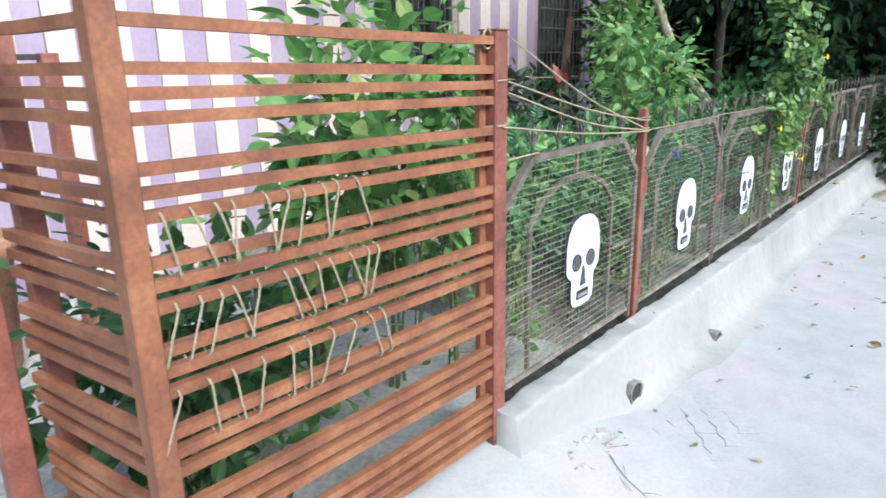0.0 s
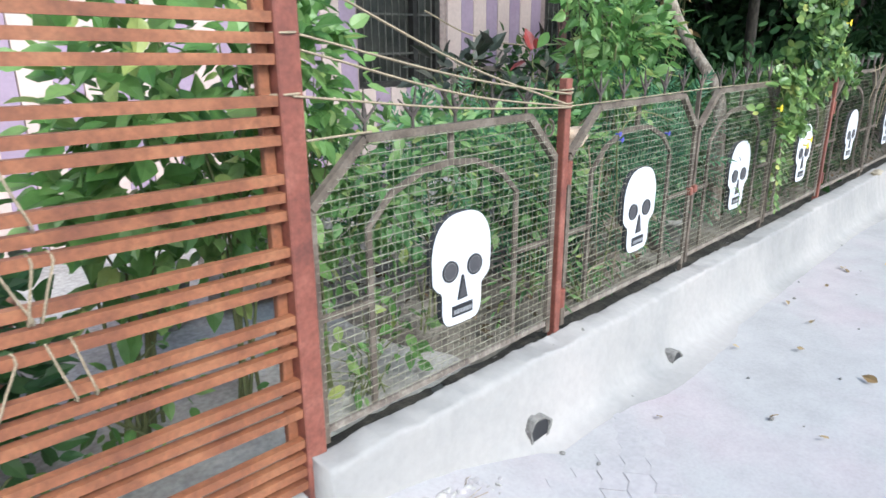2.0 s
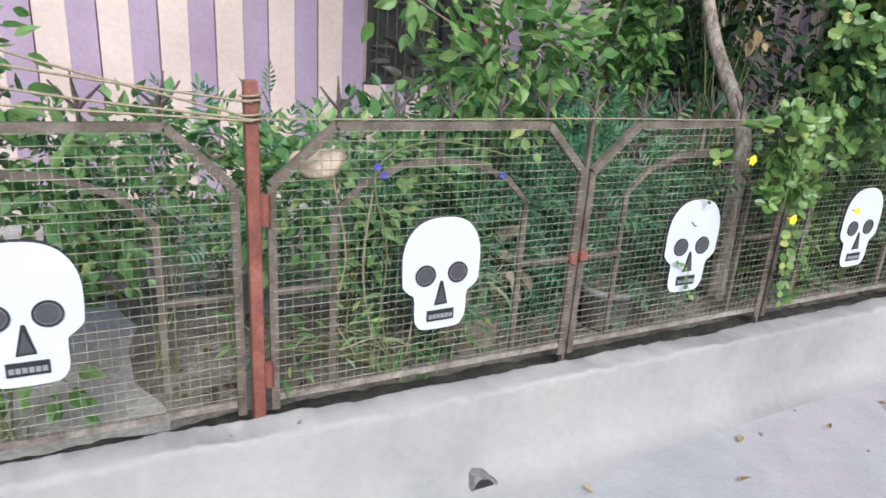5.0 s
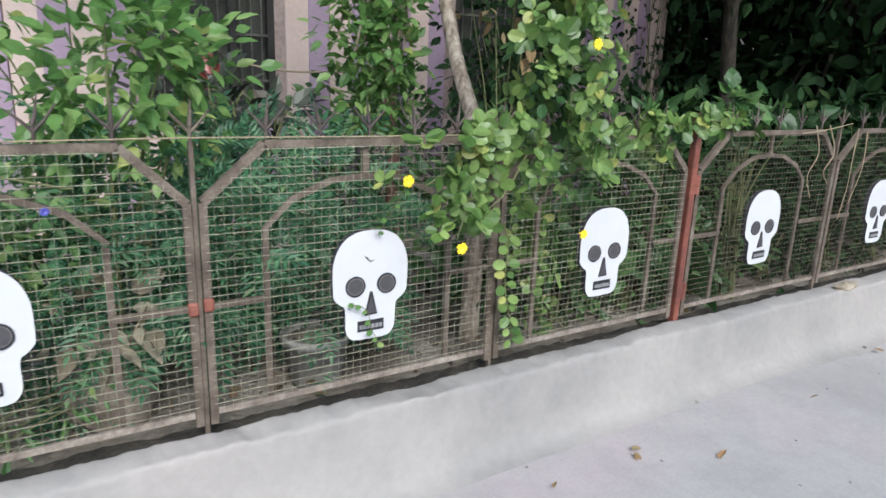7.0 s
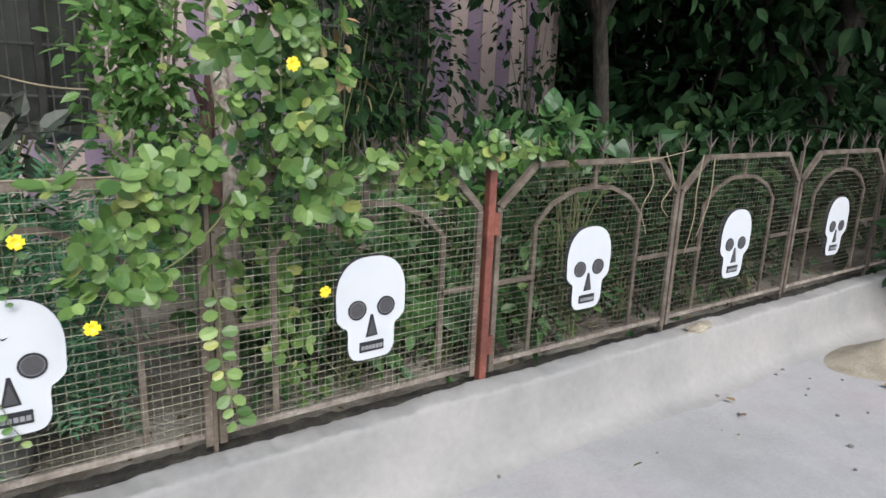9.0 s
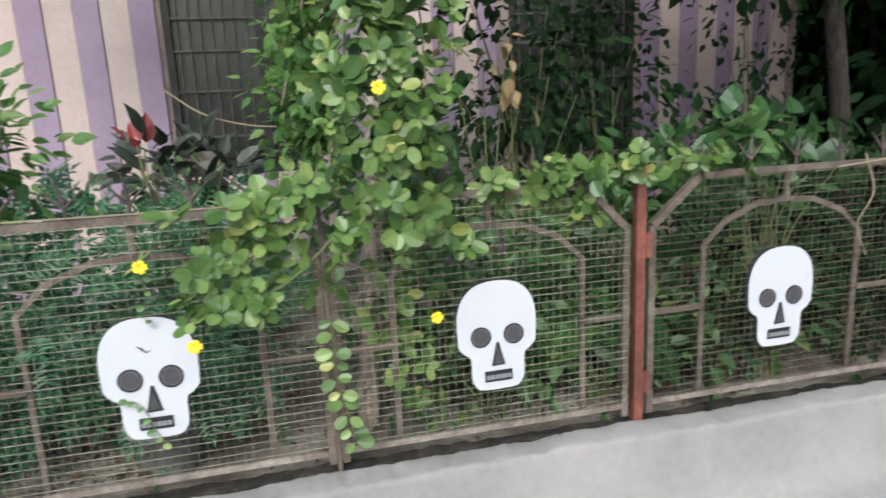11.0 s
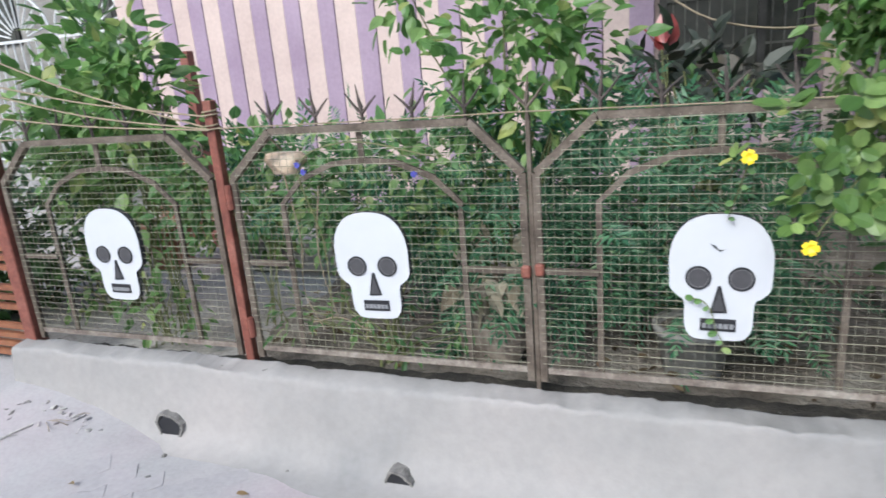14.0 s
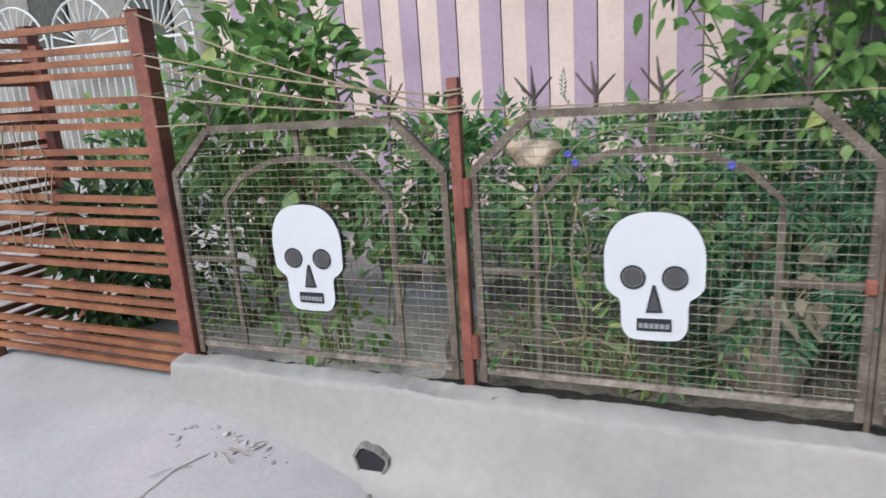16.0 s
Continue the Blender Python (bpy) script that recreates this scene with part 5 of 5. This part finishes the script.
def twigs():
    """Dry sticks and torn paper by the ramp's foot."""
    rng = np.random.default_rng(9)
    for k in range(9):
        w = rng.random()
        x, y = 0.46 - 0.30 * w + rng.normal(0, 0.03), -0.22 - 0.40 * w * w + rng.normal(0, 0.025)
        a, ln = rng.random() * 3.14, rng.uniform(0.015, 0.07)
        t = thing("twig", "thin dry twig lying on the cement", "twig", (x, y, max(apron_height(x, y), road_height(x, y)) + 0.003), "twigs on the lane")
        part("stick", tube(bmesh.new(), [(-ln * math.cos(a), -ln * math.sin(a), 0), (0, 0.006, 0.005), (ln * math.cos(a), ln * math.sin(a), 0)], 0.0022, sides=5, end=0.001), M_PEEL if k % 3 else M_YARD, t)

    path = [(0.30, -0.33), (0.235, -0.42), (0.21, -0.50), (0.165, -0.60)]
    base = (0.30, -0.33, max(apron_height(0.30, -0.33), road_height(0.30, -0.33)) + 0.004)
    t = thing("dead_branch", "long thin dead branch lying on the cement", "branch", base)
    run = [Vector((x, y, max(apron_height(x, y), road_height(x, y)) + 0.006)) - Vector(base) for x, y in path]
    part("stick", tube(bmesh.new(), smooth_path(run, 5), 0.0036, sides=6, end=0.0015), M_YARD, t)
    for k, (dx, dy) in enumerate(((0.05, 0.03), (0.02, -0.06))):
        q = run[k + 1]
        part("side_shoot", tube(bmesh.new(), [q, q + Vector((dx * 0.6, dy * 0.5, 0.006)), q + Vector((dx, dy, 0.004))], 0.002, sides=5, end=0.001), M_STONE, t)


twigs()


def bed_litter():
    """Withered leaves strewn over the bed, past counting."""
    rng = np.random.default_rng(15)
    n = 900
    t = thing("leaf_litter", "withered brown leaves strewn over the garden bed", "leaves", (2.5, 0.6, 0.25), kind="stuff")
    pos = np.stack([rng.uniform(-1.6, 5.0, n), rng.uniform(-0.45, 0.9, n), rng.uniform(-0.01, 0.03, n)], axis=1)
    rot = leaf_axes(rng, n, rng.normal(0, 1, (n, 3)) * np.array((1, 1, 0.25)), 0.0, (0, 0, 1), 0.1)
    leaves(t, pos, rot, rng.uniform(0.02, 0.055, n), "ovate", M_L_LITTER, 0)


bed_litter()


def pavers():
    """Pinkish interlocking pavers that show through the dust."""
    shape = [(-0.10, -0.045), (-0.05, -0.062), (0.0, -0.045), (0.05, -0.062), (0.10, -0.045), (0.10, 0.045), (0.05, 0.028), (0.0, 0.045), (-0.05, 0.028), (-0.10, 0.045)]
    bm = bmesh.new()
    f = bm.faces.new([bm.verts.new((x * 0.985, y * 0.965, 0.0)) for x, y in shape])
    r = bmesh.ops.extrude_face_region(bm, geom=[f])
    bmesh.ops.translate(bm, verts=[v for v in r["geom"] if isinstance(v, bmesh.types.BMVert)], vec=(0, 0, 0.02))
    bmesh.ops.recalc_face_normals(bm, faces=bm.faces)
    me = bpy.data.meshes.new("paver")
    bm.to_mesh(me)
    bm.free()
    me.materials.append(M_PAVER)
    rng = np.random.default_rng(4)
    ang = radians(38)
    for i in range(-4, 5):
        for j in range(-4, 5):
            u, v = i * 0.2 + (0.1 if j % 2 else 0), j * 0.092
            x, y = 0.90 + u * math.cos(ang) - v * math.sin(ang), -0.58 + u * math.sin(ang) + v * math.cos(ang)
            if not (-0.95 < y < -0.33) or (x - 0.95) ** 2 / 0.10 + (y + 0.45) ** 2 / 0.035 > 1 + rng.normal(0, 0.15):
                continue
            ob = new("paver", me)
            ob.parent = road
            top = lambda a, b: max(apron_height(a, b), road_height(a, b))
            sx, sy = (top(x + 0.1, y) - top(x - 0.1, y)) / 0.2, (top(x, y + 0.08) - top(x, y - 0.08)) / 0.16
            tilt = Vector((0, 0, 1)).rotation_difference(Vector((-sx, -sy, 1)).normalized()).to_matrix().to_4x4()
            turn = Matrix.Rotation(ang + rng.normal(0, 0.02), 4, "Z")
            ob.matrix_local = Matrix.Translation((x, y, top(x, y) - 0.0185 + rng.uniform(-0.001, 0.001))) @ tilt @ turn


pavers()


def sprig():
    """Thin tendril that trails from the flowering vine over one cut-out."""
    rng = np.random.default_rng(17)
    o = np.array((2.93, -0.17, 1.08))
    t = thing("vine_sprig", "thin trailing vine sprig with small leaves across a skull cut-out", "vine", tuple(o))
    run = [(2.93, -0.17, 1.08), (2.915, -0.11, 1.0), (2.90, -0.06, 0.93), (2.895, -0.045, 0.90)]
    low = [(2.80, -0.04, 0.665), (2.835, -0.045, 0.66), (2.86, -0.05, 0.63), (2.875, -0.045, 0.57), (2.895, -0.05, 0.53), (2.885, -0.05, 0.50)]
    P, Q, S = [], [], []
    for path, n, small in ((run, 5, 0.024), (low, 7, 0.024)):
        pts = smooth_path([Vector(q) for q in path], 6)
        part("stem", tube(bmesh.new(), [q - Vector(o) for q in pts], 0.0022, sides=5, end=0.001), M_STEM, t)
        for k in range(n):
            q = pts[int((len(pts) - 1) * (k + 0.5) / n)]
            d = np.array((rng.choice((-1.0, 1.0)), -0.25, rng.uniform(-0.6, 0.3)))
            d /= np.linalg.norm(d)
            x = np.cross(d, (0.1, -0.9, 0.35))
            x /= np.linalg.norm(x)
            P.append(np.array(q) - o)
            Q.append(np.stack([x, d, np.cross(x, d)], axis=1))
            S.append(small * rng.uniform(0.7, 1.2))
    leaves(t, np.array(P), np.array(Q), np.array(S), "round", M_L_BROAD, 12)


sprig()


def rubble():
    """Broken cement lying where the ramp meets the plinth."""
    rng = np.random.default_rng(21)
    shared = []
    for k in range(4):
        bm = bmesh.new()
        bmesh.ops.create_icosphere(bm, subdivisions=1, radius=1)
        for q in bm.verts:
            q.co *= 1 + 0.5 * noise.noise(q.co * 1.3 + Vector((k * 3.1, 0, 0)))
            q.co.z *= 0.3
        me = bpy.data.meshes.new("rubble")
        bm.to_mesh(me)
        bm.free()
        me.materials.append((M_CEMENT, M_YARD, M_ROAD, M_ROAD)[k])
        shared.append(me)
    for k in range(34):
        w = rng.random()
        x, y = 0.14 + 0.36 * w + rng.normal(0, 0.05), -0.27 + 0.10 * w + rng.normal(0, 0.06)
        if y > -0.2:
            y = -0.2 - rng.random() * 0.1
        ob = tagged(new("rubble", shared[k % 4]), "broken bit of grey cement lying on the ramp", "rubble", "cement rubble")
        r = rng.uniform(0.005, 0.017)
        ob.location = (x, y, max(apron_height(x, y), road_height(x, y)) + r * 0.2)
        ob.scale, ob.rotation_euler = (r, r * rng.uniform(0.5, 1.0), r), (rng.normal(0, 0.3), rng.normal(0, 0.3), rng.random() * 6)


rubble()
